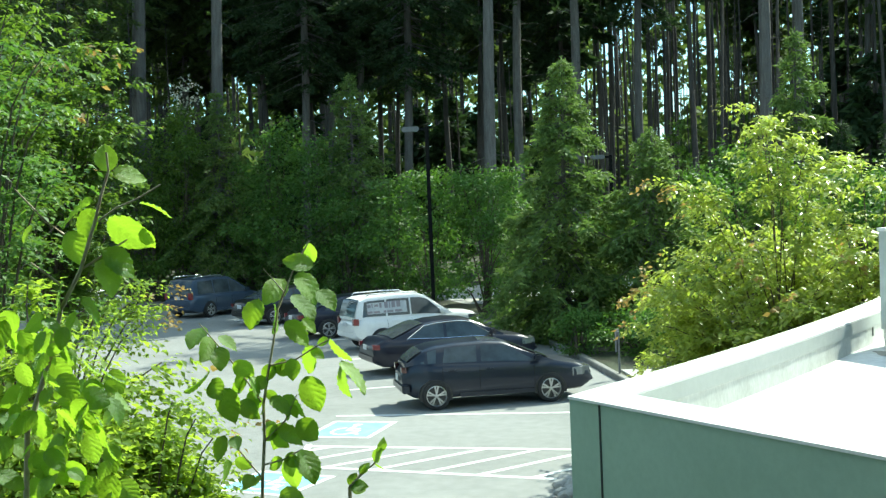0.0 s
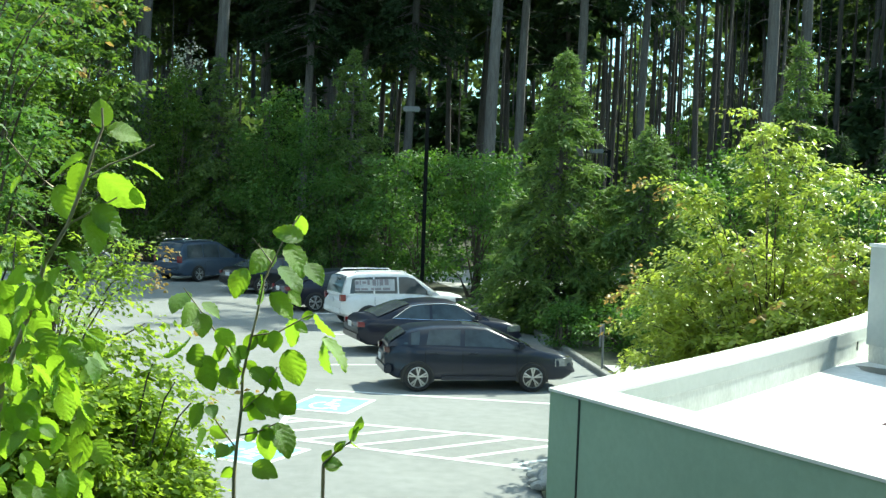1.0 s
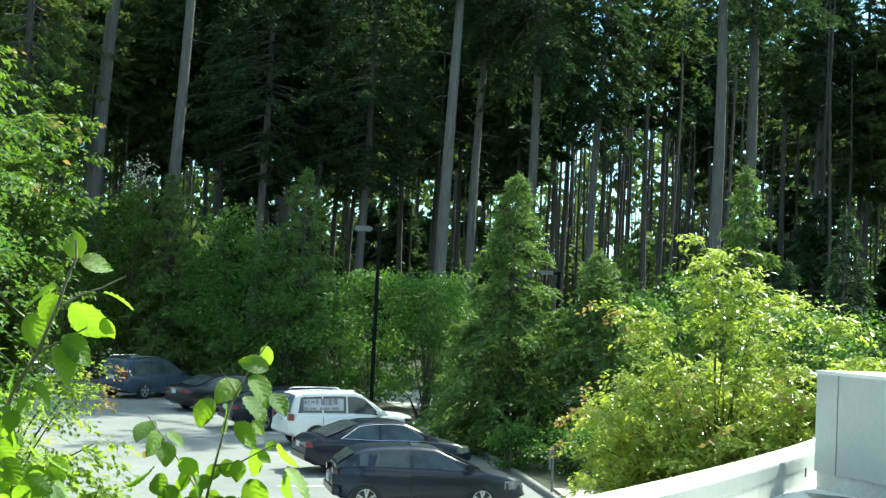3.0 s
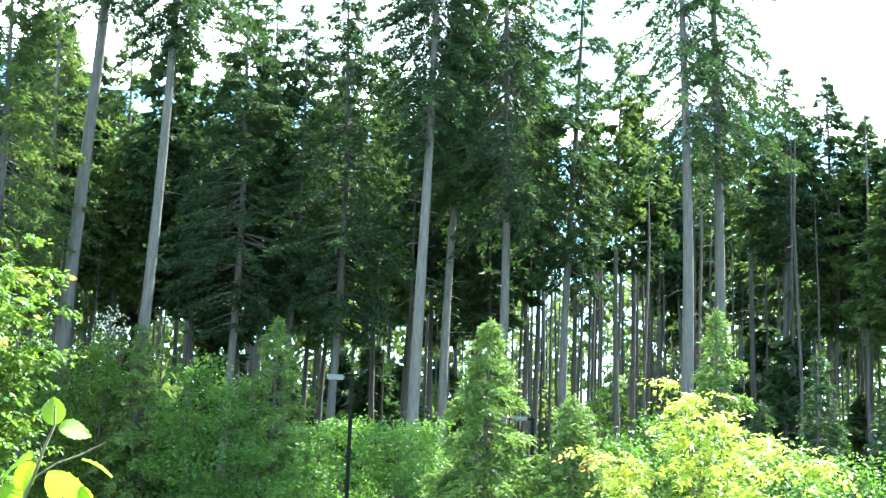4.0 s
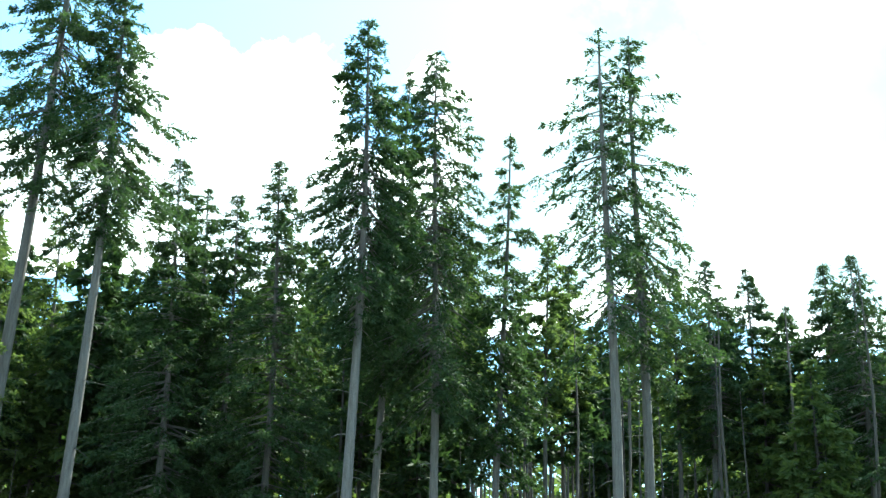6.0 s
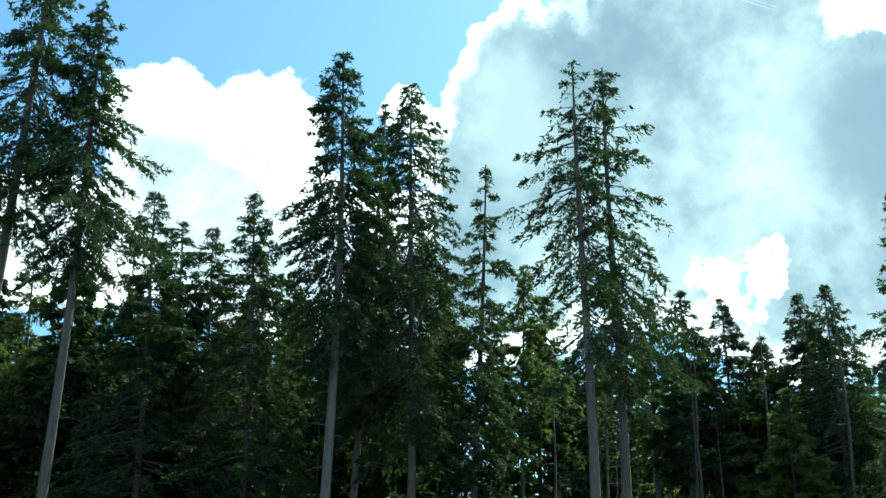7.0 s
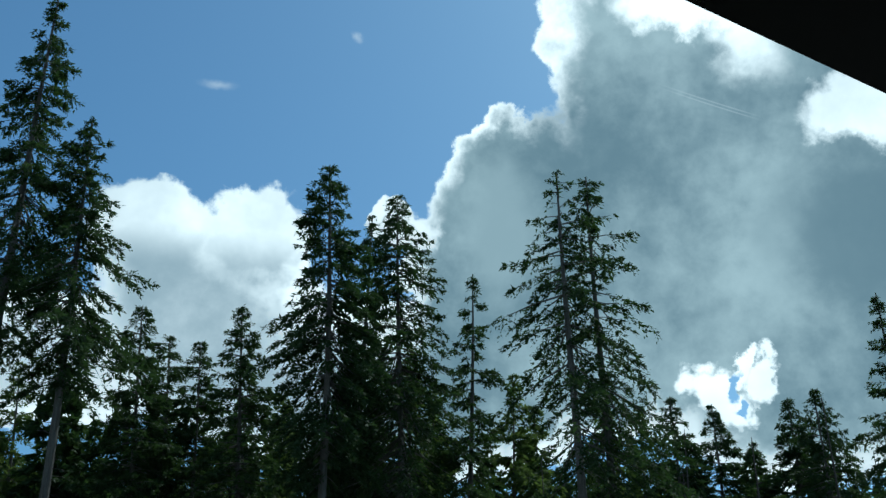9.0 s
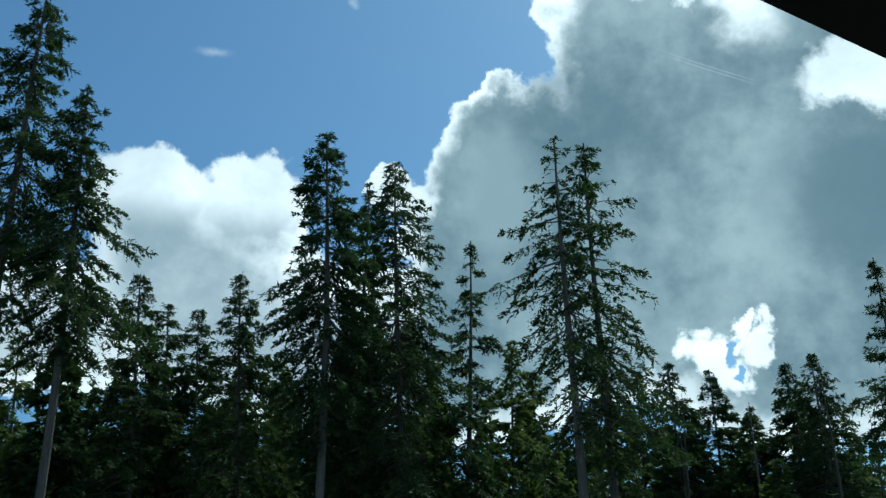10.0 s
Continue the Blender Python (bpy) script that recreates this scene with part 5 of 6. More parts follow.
# ---------- lamp posts and sign ----------
M["post"] = material("black_post", (0.008, 0.009, 0.009), 0.9, spec=0.06, colour2=(0.014, 0.015, 0.014), scale=6)
M["grey_metal"] = material("galvanised_metal", (0.14, 0.15, 0.155), 0.55, 0.5, (0.19, 0.20, 0.205), scale=6)


def street_lamp(turn, dist, top, label):
    p = at(turn, dist, 0.10)
    h = 4.5 + dist * math.tan(radians(top))
    root = empty("street_lamp", Matrix.Translation(p), label, "street lamp", "car park lamps")
    part("base", box((-0.24, -0.24, 0), (0.24, 0.24, 0.5), 0.03), M["concrete"], root)
    part("pole", box((-0.07, -0.07, 0.5), (0.07, 0.07, h - 0.02), 0.012), M["post"], root)
    part("bracket", box((-0.42, -0.05, h - 0.16), (0.05, 0.05, h - 0.06), 0.01), M["post"], root)
    head = part("lamp_head", box((-0.92, -0.20, h - 0.18), (-0.28, 0.20, h + 0.0), 0.04), M["grey_metal"], root, "grey shoebox lamp head")
    part("lens", box((-0.86, -0.16, h - 0.195), (-0.34, 0.16, h - 0.18), 0.003), M["lamp_clear"], head)
    return root


street_lamp(-0.55, 45.5, 3.62, "black square street lamp with grey shoebox head")
street_lamp(7.9, 58, 1.95, "black square street lamp with grey shoebox head")
sp = empty("sign_post", Matrix.Translation((4.32, 30.75, 0.14)), "narrow grey sign seen edge-on on a steel post", "sign post")
part("post", box((-0.025, -0.025, 0), (0.025, 0.025, 1.05), 0.006), M["grey_metal"], sp)
part("sign_plate", box((-0.05, -0.15, 0.55), (-0.03, 0.15, 1.12), 0.004, Matrix.Rotation(radians(-28), 4, "Z")), M["grey_metal"], sp)

# ---------- things on the low roof ----------
M["maroon"] = material("maroon_cloth", (0.10, 0.045, 0.05), 0.9, colour2=(0.05, 0.025, 0.03), scale=14, bump=0.6, bump_scale=60)
bm = bmesh.new()
bmesh.ops.create_icosphere(bm, subdivisions=4, radius=1.0)
for v in bm.verts:
    n = noise.noise(v.co * 2.2) * 0.35 + 0.10 * math.sin(v.co.x * 16 + v.co.y * 5)
    v.co = Vector((v.co.x * 0.17, v.co.y * 0.12, max(v.co.z, -0.15) * 0.09)) * (1 + n)
zmin = min(v.co.z for v in bm.verts)
for v in bm.verts:
    v.co.z -= zmin
rag = tagged(part("cloth_bundle", bm, M["maroon"], smooth=True), "crumpled dark maroon cloth lying on the white roof", "cloth")
rag.matrix_basis = pose(3.42, 8.62, 3.0, 0, 0, 20)
M["puddle"] = material("wet_dirt", (0.05, 0.052, 0.05), 0.35, colour2=(0.09, 0.085, 0.075), scale=5, fine=0.3)
bm = bmesh.new()
ring = []
for k in range(40):
    a = 2 * math.pi * k / 40
    rr = 1 + 0.35 * noise.noise(Vector((math.cos(a) * 1.5, math.sin(a) * 1.5, 2.2)))
    ring.append(bm.verts.new((math.cos(a) * 0.62 * rr, math.sin(a) * 0.22 * rr, 0.004)))
bm.faces.new(ring)
pd = tagged(part("wet_patch", bm, M["puddle"]), "dark wet dirt patch on the white roof", "stain")
pd.matrix_basis = pose(4.42, 11.05, 3.0, 0, 0, -62)

# ---------- broadleaf plants near the camera ----------
big = np.random.default_rng(11)


def near_bush(name, turn, dist, z0, height, radius, clumps, per, leaf, mat, label, **kw):
    ms = bush_meshes(big, height, radius, clumps, per, leaf, mat, single=False, **kw)
    root = plant(name, (("limb", ms[0]), ("crown", ms[1])), Matrix.Translation(at(turn, dist, z0)), label, "bush", "bushes by the building")
    return root


def arching_shrub(name, turn, dist, reach, height, limbs_n, twigs, per, leaf, mat, label, tips=0.06, low=0.25, z0=0.0, droop=0.35, bias=0.0, lift=1.0, spurs=()):
    """A shrub of arching limbs; leaves stand in flat rows along side twigs, so that its outline is feathery."""
    limbs, C, A, Ln, Wd, far_out = [], [], [], [], [], []
    foot = at(turn, dist, z0)
    for k in range(limbs_n + len(spurs)):
        th = big.uniform(0, 2 * math.pi) if big.random() > bias else big.uniform(math.pi * 0.75, math.pi * 1.35)
        r = reach * big.uniform(0.25, 1.0) * (1.22 if big.random() < 0.25 else 1.0)
        ze = height * (low + (1.0 - low) * big.uniform(0, 1) ** 0.8) * (1 - 0.35 * (r / reach) ** 2 * big.uniform(0.3, 1.0))
        if k >= limbs_n:      # a long limb reaching out of the crown
            w_ = Vector(spurs[k - limbs_n]) - foot
            th, r, ze = math.atan2(w_.y, w_.x), math.hypot(w_.x, w_.y), w_.z
        d = np.array([math.cos(th), math.sin(th), 0])
        p0, p1, p2 = np.array([big.normal() * 0.15, big.normal() * 0.15, 0]), d * r * 0.35 + np.array([0, 0, ze * 0.95]), d * r + np.array([0, 0, ze])
        path = [p0 * (1 - t) ** 2 + p1 * 2 * t * (1 - t) + p2 * t * t for t in np.linspace(0, 1, 7)]
        limbs.append(tube(path, [0.005 + 0.0025 * height * (1 - 0.85 * q) for q in np.linspace(0, 1, 7)], 5))
        for j in range(twigs):
            t = big.uniform(0.35, 1.0) if j else 1.0
            o = p0 * (1 - t) ** 2 + p1 * 2 * t * (1 - t) + p2 * t * t
            a = th + big.normal() * (1.0 if j else 0.2)
            e = np.array([math.cos(a), math.sin(a), big.uniform(-0.25, 0.45) * lift])
            ln = big.uniform(0.35, 0.85) * (0.6 + 0.15 * reach)
            q = np.linspace(0.05, 1, per)
            c = o + e * (ln * q)[:, None] + np.array([0, 0, -1]) * (droop * ln * q ** 2)[:, None]
            sd = np.array([-math.sin(a), math.cos(a), 0])
            sg = np.where(np.arange(per) % 2 == 0, 1, -1)[:, None]
            C.append(c + big.normal(size=(per, 3)) * leaf * 0.25)
            A.append(e * 0.6 + sd * sg * 0.9 + np.array([0, 0, -0.3]) + big.normal(size=(per, 3)) * 0.35)
            L_ = leaf * big.uniform(0.7, 1.25, per)
            Ln.append(L_), Wd.append(L_ * big.uniform(0.42, 0.58, per))
            far_out.append((q > 0.7) * (np.hypot(c[:, 0], c[:, 1]) / reach + c[:, 2] / height))
    C, A, Ln, Wd, far_out = map(np.concatenate, (C, A, Ln, Wd, far_out))
    red = far_out > np.quantile(far_out, 1 - tips)
    root = empty(name, Matrix.Translation(at(turn, dist, z0)), label, "bush", "bushes by the building")
    link("limb", tubes_mesh("limb", limbs, M["twig"]), root)
    link("crown", leaf_mesh("crown", big, C[~red], A[~red], Ln[~red], Wd[~red], M[mat], 0.8), root)
    link("tip_leaf", leaf_mesh("tip_leaf", big, C[red], A[red], Ln[red] * 0.9, Wd[red], M["leaf_red"], 0.6), root, "reddish young leaves")["kind"] = "stuff"
    return root


YG = "yellow-green broadleaf shrub with arching reddish tips"
arching_shrub("yellow_green_shrub", 15.4, 21.5, 2.1, 4.6, 40, 19, 24, 0.125, "leaf_gold", YG, bias=0.2, tips=0.012, spurs=[at(14.5, 21.5, 6.0), at(15.3, 21.2, 5.75), at(14.9, 21.7, 5.6), at(15.9, 21.3, 5.45), at(16.7, 21.4, 5.25), at(17.6, 21.2, 5.05), at(10.7, 21.0, 4.75), at(11.6, 21.2, 4.7), at(12.6, 21.2, 4.65), at(9.6, 20.8, 3.0), at(9.2, 20.7, 2.45), at(10.4, 21.0, 2.8), at(10.9, 21.0, 3.5)])
arching_shrub("yellow_green_shrub", 19.2, 20.8, 2.3, 4.55, 52, 19, 24, 0.125, "leaf_gold", YG, tips=0.008, spurs=[at(18.9, 20.6, 4.9), at(20.2, 20.6, 4.7), at(17.4, 20.6, 4.7)])
arching_shrub("yellow_green_shrub", 13.2, 22.0, 1.9, 3.5, 46, 19, 24, 0.125, "leaf_gold", YG, low=0.12, tips=0.003)
arching_shrub("yellow_green_shrub", 23.8, 20.5, 2.5, 4.2, 44, 19, 24, 0.125, "leaf_gold", YG, tips=0.006)
ML = "broadleaf maple with layered sunlit yellow-green leaves"
arching_shrub("maple_tree", -17.6, 33, 2.0, 10.4, 70, 13, 16, 0.20, "leaf_mid", ML, tips=0.001, low=0.30, droop=0.2, lift=0.6, spurs=[at(-14.4, 33, 9.0), at(-14.1, 33, 8.0), at(-14.0, 33, 7.0), at(-15.6, 33, 9.9), at(-14.3, 33, 5.4), at(-14.9, 33, 6.2)])
arching_shrub("maple_tree", -21.2, 29, 2.6, 11.5, 70, 13, 16, 0.20, "leaf_mid", ML, tips=0.004, low=0.25, droop=0.2, lift=0.6)
FL = "fine-leaved green shrub with brownish tips"
arching_shrub("fine_leaved_shrub", -21.0, 13.5, 1.0, 7.6, 44, 14, 16, 0.10, "leaf_dark", "tall fine-leaved shrub with yellow-green foliage", tips=0.0008)
arching_shrub("fine_leaved_shrub", -19.2, 10.5, 1.25, 4.35, 62, 17, 18, 0.105, "leaf_fine", FL, tips=0.002, low=0.1)
near_bush("fine_leaved_shrub", -15.3, 10.0, 0.0, 2.95, 0.85, 170, 180, 0.078, "leaf_fine", FL, spread=0.22, shape=0.8, stem_r=0.02)
near_bush("fine_leaved_shrub", -14.4, 9.2, 0.0, 2.55, 0.80, 190, 180, 0.072, "leaf_fine", FL, spread=0.20, shape=0.7, stem_r=0.012)
near_bush("fine_leaved_shrub", -12.8, 9.8, 0.0, 2.5, 0.62, 130, 180, 0.076, "leaf_fine", FL, spread=0.24, shape=0.8, stem_r=0.02)
near_bush("fine_leaved_shrub", -18.9, 9.5, 0.0, 3.1, 1.0, 160, 180, 0.080, "leaf_fine", FL, spread=0.24, shape=0.8, stem_r=0.02)
arching_shrub("fine_leaved_shrub", -13.6, 9.6, 0.75, 2.6, 26, 14, 24, 0.062, "leaf_fine", FL, tips=0.004, low=0.5, spurs=[at(-10.8, 9.6, 2.85), at(-11.6, 9.6, 3.0), at(-12.6, 9.6, 3.15)])
arching_shrub("fine_leaved_shrub", -18.6, 12.0, 0.9, 3.85, 22, 14, 24, 0.062, "leaf_fine", FL, tips=0.012, low=0.7, droop=0.15, lift=0.4, spurs=[at(-13.5, 12.0, 3.7), at(-13.9, 12.0, 3.82), at(-14.3, 12.0, 3.95), at(-15.2, 12.0, 3.8), at(-13.8, 12.0, 3.55)])

# hazel shoots close by: every leaf is its own piece
def hazel_leaf(seed):
    """A pleated ovate leaf, unit length along +x, with a toothed rim."""
    r = np.random.default_rng(seed)
    nx, ny = 22, 5
    verts, quads = [], []
    for i in range(nx + 1):
        u = i / nx
        half = 0.49 * (4.2 * (u + 0.012) ** 0.62 * (1.0 - u) ** 0.92) / 1.98 * (1 if i not in (0, nx) else 0.05)
        half *= 1 + (0.035 if i % 2 else -0.03)
        for j in range(-ny, ny + 1):
            s = j / ny
            yv = s * half
            pleat = 0.026 * math.cos((u * 5.8 - abs(s) * 1.9) * 2 * math.pi) * min(1, abs(s) * 3)
            z = 0.13 * abs(yv) + pleat - 0.20 * (u - 0.15) ** 2 + 0.03 * math.sin(seed + 5 * u) * s
            verts.append((u + 0.10 * abs(s) * half, yv, z))
    m = 2 * ny + 1
    for i in range(nx):
        for j in range(m - 1):
            a = i * m + j
            quads.append((a, a + 1, a + m + 1, a + m))
    me = quick_mesh("leaf", np.array(verts), np.array(quads), M["hazel"])
    me.polygons.foreach_set("use_smooth", [True] * len(me.polygons))
    return me


LEAF = [hazel_leaf(s) for s in range(4)]


def dirp(turn, tilt, d):
    return Vector((0, 0, 4.6)) + heading(turn, tilt) * d


def hang_leaf(root, base, tip, k):
    x = tip - base
    ln = x.length
    x.normalize()
    up = Vector((big.normal() * 0.6, -0.7 + big.normal() * 0.5, 0.5 + big.normal() * 0.45)).normalized()
    yv = up.cross(x).normalized()
    z = x.cross(yv)
    m = Matrix((x, yv, z)).transposed().to_4x4()
    ob = link("leaf", LEAF[k % 4], root)
    ob.matrix_basis = Matrix.Translation(base) @ m @ Matrix.Diagonal((ln * 1.02, ln * big.uniform(0.85, 1.08), ln, 1))


def shoot(root, pts, d, r0, r1, depth=0.0):
    path = [dirp(a, e, d + depth * k / len(pts)) for k, (a, e) in enumerate(pts)]
    v, f = tube(path, [r0 + (r1 - r0) * k / (len(path) - 1) for k in range(len(path))], 7)
    me = mesh_of("stem", v, f, M["hazel_stem"])
    me.polygons.foreach_set("use_smooth", [True] * len(me.polygons))
    link("stem", me, root)
    return path


TOP_LEAVES = [
    (-14.47, 1.45, -14.54, 2.73), (-14.23, 1.39, -12.72, 1.14), (-15.17, 0.23, -16.64, -0.82), (-15.26, -0.1, -15.64, -1.58), (-16.28, -1.12, -15.68, -2.66), (-13.12, 0.01, -11.7, -0.53), (-14.49, -0.54, -12.88, -2.13), (-13.07, -1.16, -12.62, -2.13), (-14.81, -2.03, -13.42, -3.25), (-14.91, -2.47, -14.4, -4.1), (-15.84, -4.13, -15.0, -5.3), (-16.6, -3.36, -16.98, -4.69), (-16.12, -4.71, -16.62, -5.71), (-16.67, -5.74, -16.55, -7.12), (-17.77, -6.66, -17.69, -7.84), (-16.96, -7.45, -16.23, -8.57)]
LOW_LEAVES = [
    (-15.86, -6.91, -15.34, -7.65), (-16.05, -9.03, -15.09, -9.79), (-15.12, -7.31, -14.26, -8.14), (-15.86, -7.77, -15.83, -8.91), (-18.05, -8.91, -17.66, -10.27), (-16.82, -9.68, -17.19, -10.73), (-16.23, -9.08, -16.35, -10.34), (-17.88, -10.88, -16.84, -12.18), (-17.73, -0.88, -18.32, -1.5), (-18.53, -0.52, -17.95, -0.18), (-17.48, -4.78, -18.21, -5.52), (-17.32, -8.0, -17.87, -8.73), (-15.59, -8.35, -14.85, -9.04), (-18.31, -7.21, -18.41, -8.33), (-16.79, -11.21, -16.25, -12.36), (-17.49, -5.15, -17.04, -5.55)]
MID_LEAVES = [
    (-5.49, -3.2, -6.87, -2.78), (-5.73, -2.1, -5.49, -3.02), (-6.22, -3.45, -5.37, -4.85), (-6.52, -4.45, -5.49, -5.52), (-5.29, -4.29, -4.54, -5.21), (-8.09, -4.58, -8.58, -5.89), (-6.87, -3.73, -7.82, -4.72), (-7.37, -4.88, -7.27, -6.18), (-6.91, -5.67, -5.81, -6.79), (-6.12, -5.58, -5.49, -6.22), (-10.62, -5.73, -11.32, -6.54), (-10.29, -6.23, -10.66, -7.24), (-9.95, -6.17, -9.13, -6.79), (-9.95, -6.66, -9.93, -7.68), (-9.27, -7.34, -8.47, -8.15), (-10.43, -7.75, -11.42, -8.77), (-9.81, -8.54, -9.46, -10.08), (-10.34, -8.14, -10.01, -9.0), (-8.58, -7.98, -8.25, -9.04), (-9.11, -9.18, -8.33, -9.97)]
SIDE_LEAVES = [
    (-5.69, -6.83, -6.04, -8.09), (-4.89, -6.54, -4.09, -7.71), (-4.43, -7.63, -3.21, -9.0), (-4.49, -7.83, -4.21, -9.29), (-6.72, -7.37, -6.6, -8.4), (-6.08, -8.21, -5.48, -9.86), (-7.7, -9.07, -6.87, -9.84), (-6.79, -8.98, -6.28, -10.2), (-7.46, -10.49, -6.28, -11.22), (-7.07, -10.25, -7.74, -11.42), (-6.52, -10.2, -5.6, -11.15), (-9.85, -10.67, -10.38, -11.81), (-9.46, -10.76, -9.33, -11.26), (-9.66, -11.83, -10.19, -12.77), (-9.47, -11.74, -8.74, -12.2), (-6.47, -11.52, -5.79, -12.96), (-6.99, -11.8, -6.79, -13.25), (-7.5, -13.38, -6.41, -13.87), (-8.68, -12.51, -9.07, -13.03), (-8.09, -10.27, -7.5, -10.67)]
STEM_A = [(-18.42, -9.83), (-17.13, -6.11), (-16.76, -4.6), (-15.83, -2.89), (-15.08, -0.68), (-14.8, 0.38), (-14.42, 1.45), (-14.47, 2.31)]
STEM_A1 = [(-16.46, -1.26), (-17.18, -0.68), (-17.9, 0.17), (-18.43, 0.82)]
STEM_A2 = [(-14.99, -0.77), (-14.15, -0.19), (-13.21, 0.2), (-12.17, 0.79)]
STEM_A3 = [(-15.83, -2.89), (-14.91, -2.32), (-13.75, -1.62)]
STEM_A4 = [(-16.66, -3.55), (-17.29, -2.97), (-17.92, -2.45)]
STEM_B = [(-8.33, -14.01), (-8.25, -12.68), (-8.09, -10.95), (-8.06, -9.39), (-7.8, -8.03), (-7.5, -6.66), (-7.21, -5.08), (-6.32, -3.1), (-5.63, -2.0)]
STEM_B1 = [(-8.15, -9.29), (-8.68, -8.41), (-9.66, -7.02), (-10.81, -5.53)]
STEM_B2 = [(-7.7, -7.64), (-6.52, -7.45), (-5.53, -6.87), (-4.89, -6.58)]
STEM_B3 = [(-7.25, -5.18), (-6.91, -4.29), (-7.8, -3.19)]
STEM_B4 = [(-8.25, -12.68), (-8.88, -11.89), (-9.66, -10.81)]
STEM_B5 = [(-8.09, -11.04), (-7.11, -10.19), (-6.52, -9.03)]
STEM_B6 = [(-8.19, -12.1), (-7.3, -11.93), (-6.51, -11.56)]
STEM_C = [(-4.3, -13.3), (-3.8, -12.8), (-3.1, -12.3), (-2.9, -11.9)]


def set_leaves(root, rows, d):
    for k, (a, e, a2, e2) in enumerate(rows):
        dd = d + big.uniform(-0.06, 0.06)
        hang_leaf(root, dirp(a, e, dd), dirp(a2, e2, dd + big.uniform(-0.05, 0.03)), k)


hz = empty("hazel_shoot", None, "young hazel shoot with large backlit green leaves", "shrub", "hazel shoots")
path = shoot(hz, STEM_A, 3.0, 0.0065, 0.0025)
for st in (STEM_A1, STEM_A2, STEM_A3, STEM_A4):
    shoot(hz, st, 3.0, 0.003, 0.0018)
set_leaves(hz, TOP_LEAVES, 3.0)
set_leaves(hz, LOW_LEAVES, 3.0)
foot = dirp(*STEM_A[0], 3.0)
v, f = tube([foot, foot + Vector((-0.12, 0.05, -1.5)), Vector((foot.x - 0.2, foot.y + 0.1, -0.06))], [0.0065, 0.010, 0.014], 7)
link("stem", mesh_of("stem", v, f, M["hazel_stem"]), hz)
for k in range(150):   # the leafy lower part
    e = big.uniform(-14.5, -4.6)
    a = big.uniform(-20.8, -14.6 if e < -7 else -16.4)
    dd = 3.0 + big.uniform(-0.25, 0.3)
    b = dirp(a, e, dd)
    ang = big.uniform(-2.6, -0.5)
    ln = big.uniform(0.042, 0.078)
    hang_leaf(hz, b, b + Vector((math.cos(ang), big.uniform(-0.5, 0.3), math.sin(ang))).normalized() * ln, k)
hz2 = empty("hazel_shoot", None, "slender hazel shoot with large backlit green leaves", "shrub", "hazel shoots")
shoot(hz2, STEM_B, 3.2, 0.005, 0.002)
for st in (STEM_B1, STEM_B2, STEM_B3, STEM_B4, STEM_B5, STEM_B6):
    shoot(hz2, st, 3.2, 0.0026, 0.0015)
set_leaves(hz2, MID_LEAVES, 3.2)
set_leaves(hz2, SIDE_LEAVES, 3.2)
for k in range(26):   # smaller leaves along the twigs
    st = (STEM_B1, STEM_B2, STEM_B5, STEM_B6, STEM_B)[k % 5]
    i = int(big.integers(0, len(st) - 1))
    f_ = big.uniform(0, 1)
    b = dirp(st[i][0] + (st[i + 1][0] - st[i][0]) * f_, st[i][1] + (st[i + 1][1] - st[i][1]) * f_, 3.2)
    ang = big.uniform(-2.9, -0.2)
    hang_leaf(hz2, b, b + Vector((math.cos(ang), big.uniform(-0.5, 0.5), math.sin(ang))).normalized() * big.uniform(0.03, 0.055), k)
foot = dirp(*STEM_B[0], 3.2)
v, f = tube([foot, foot + Vector((0.03, 0.02, -1.5)), Vector((foot.x + 0.05, foot.y + 0.1, -0.06))], [0.005, 0.009, 0.013], 7)
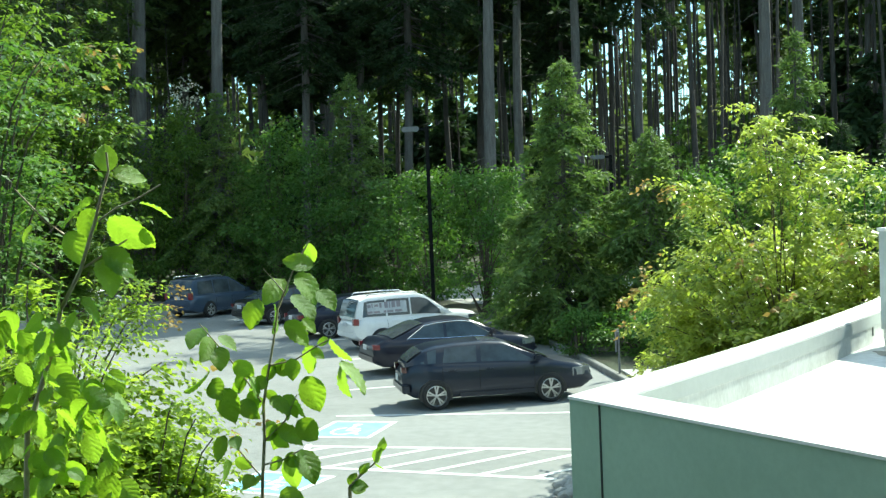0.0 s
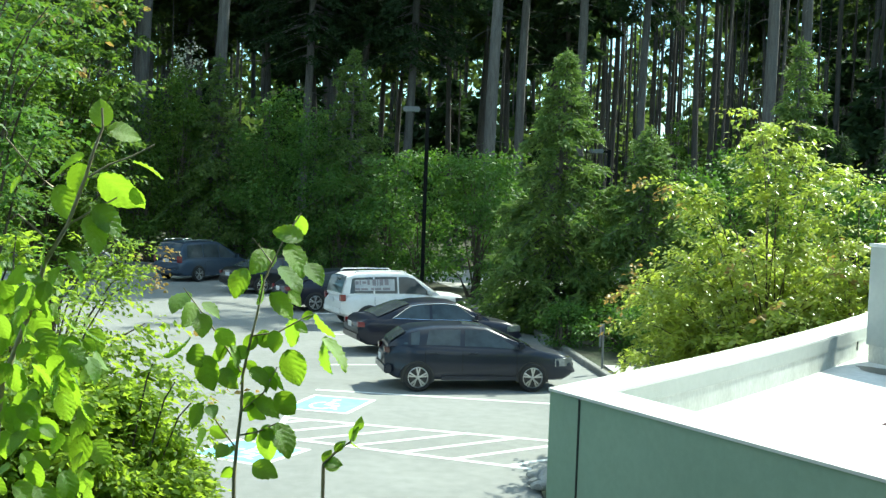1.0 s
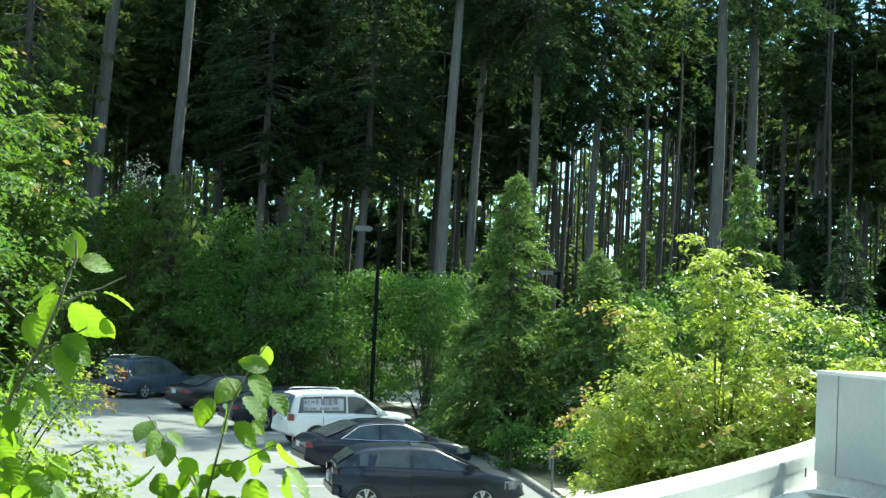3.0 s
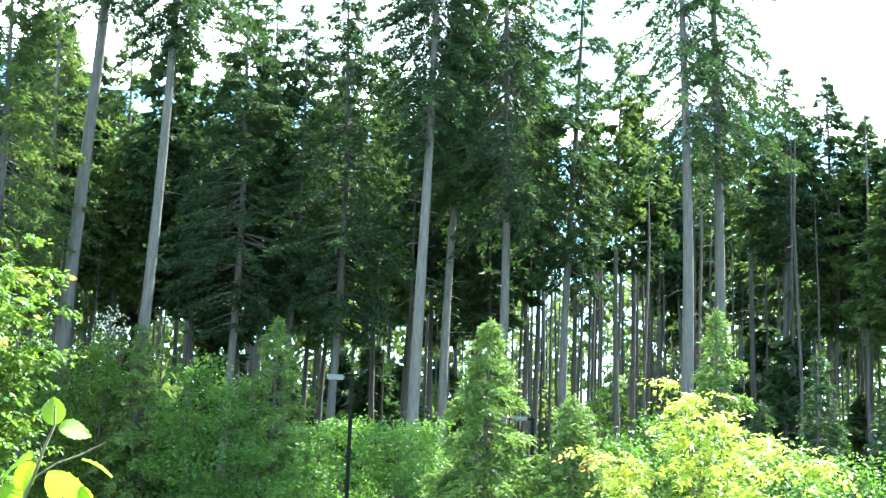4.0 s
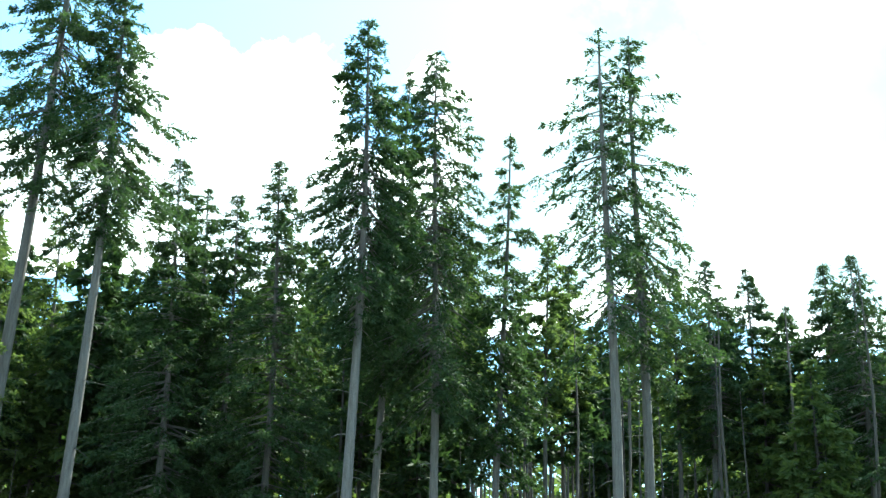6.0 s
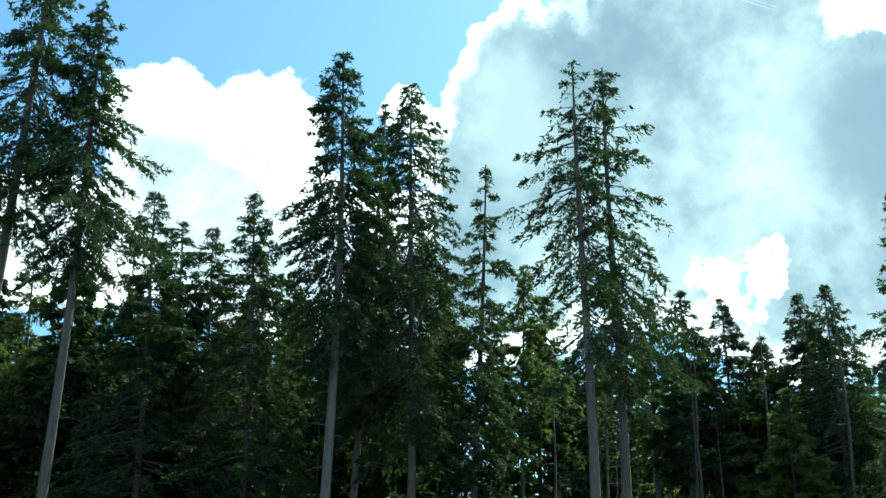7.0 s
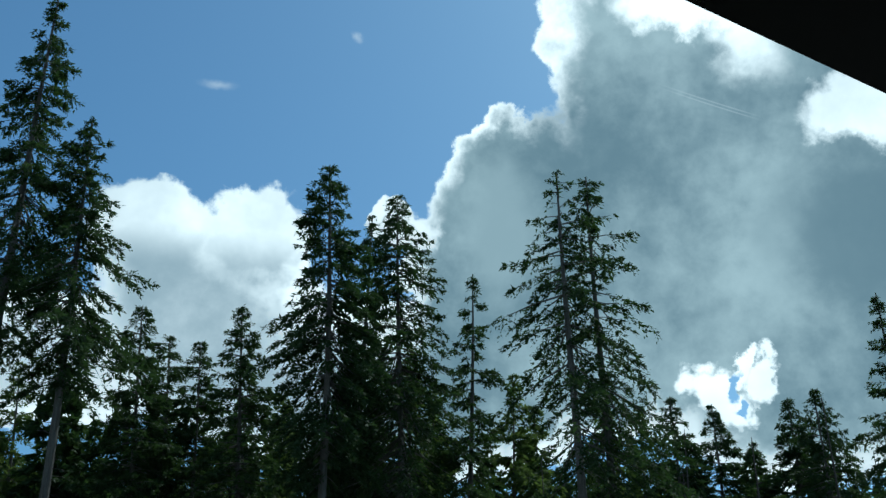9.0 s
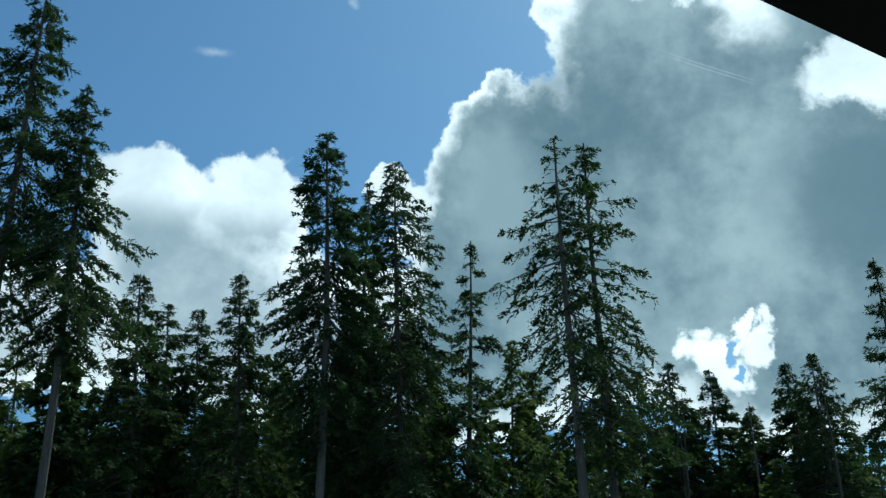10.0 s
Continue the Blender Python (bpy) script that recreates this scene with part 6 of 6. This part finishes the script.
link("stem", mesh_of("stem", v, f, M["hazel_stem"]), hz2)
hz3 = empty("hazel_shoot", None, "short hazel tip with small green leaves", "shrub", "hazel shoots")
path = shoot(hz3, STEM_C, 3.4, 0.005, 0.002)
foot = dirp(*STEM_C[0], 3.4)
v, f = tube([foot, Vector((foot.x, foot.y + 0.1, 1.5)), Vector((foot.x + 0.05, foot.y + 0.1, -0.06))], [0.005, 0.010, 0.014], 7)
link("stem", mesh_of("stem", v, f, M["hazel_stem"]), hz3)
for k in range(9):
    b = path[k % 4] + Vector((0, 0, 0.004))
    ang = big.uniform(-1.2, 1.6)
    hang_leaf(hz3, b, b + Vector((math.cos(ang), big.uniform(-0.4, 0.3), math.sin(ang))).normalized() * big.uniform(0.035, 0.06), k)

# small planting at the foot of the low building
tagged(part("planting_bed", prism([(1.75, 17.2), (1.75, 18.7), (2.3, 19.6), (4.6, 18.0), (5.2, 14.6), (2.6, 15.0)], -0.02, 0.06), M["dirt"]), "mulched bed at the foot of the low building", "planting bed", kind="structure")
M["boulder"] = material("pale_boulder", (0.36, 0.36, 0.34), 0.9, colour2=(0.22, 0.22, 0.20), scale=5, bump=0.6, bump_scale=18, fine=0.2)
for turn_, dist_, r_ in ((5.2, 19.2, 0.13), (5.5, 19.35, 0.17), (5.8, 19.1, 0.16), (5.15, 18.75, 0.11), (5.45, 18.5, 0.14), (5.9, 18.7, 0.17)):
    bm = bmesh.new()
    bmesh.ops.create_icosphere(bm, subdivisions=2, radius=1.0)
    lump = big.normal(size=(5, 3))
    for v_ in bm.verts:
        k_ = 1.0 + sum(0.13 * math.sin(2.2 * float(np.dot(l_, v_.co)) + j_) for j_, l_ in enumerate(lump)) / 2
        v_.co = Vector((v_.co.x * k_ * 1.15, v_.co.y * k_, max(v_.co.z, -0.4) * k_ * 0.75)) * r_
    ob = part("boulder", bm, M["boulder"])
    ob.matrix_basis = Matrix.Translation(at(turn_, dist_, 0.06 + r_ * 0.25))
    tagged(ob, "pale grey boulder in the bed by the building", "boulder", "boulders")
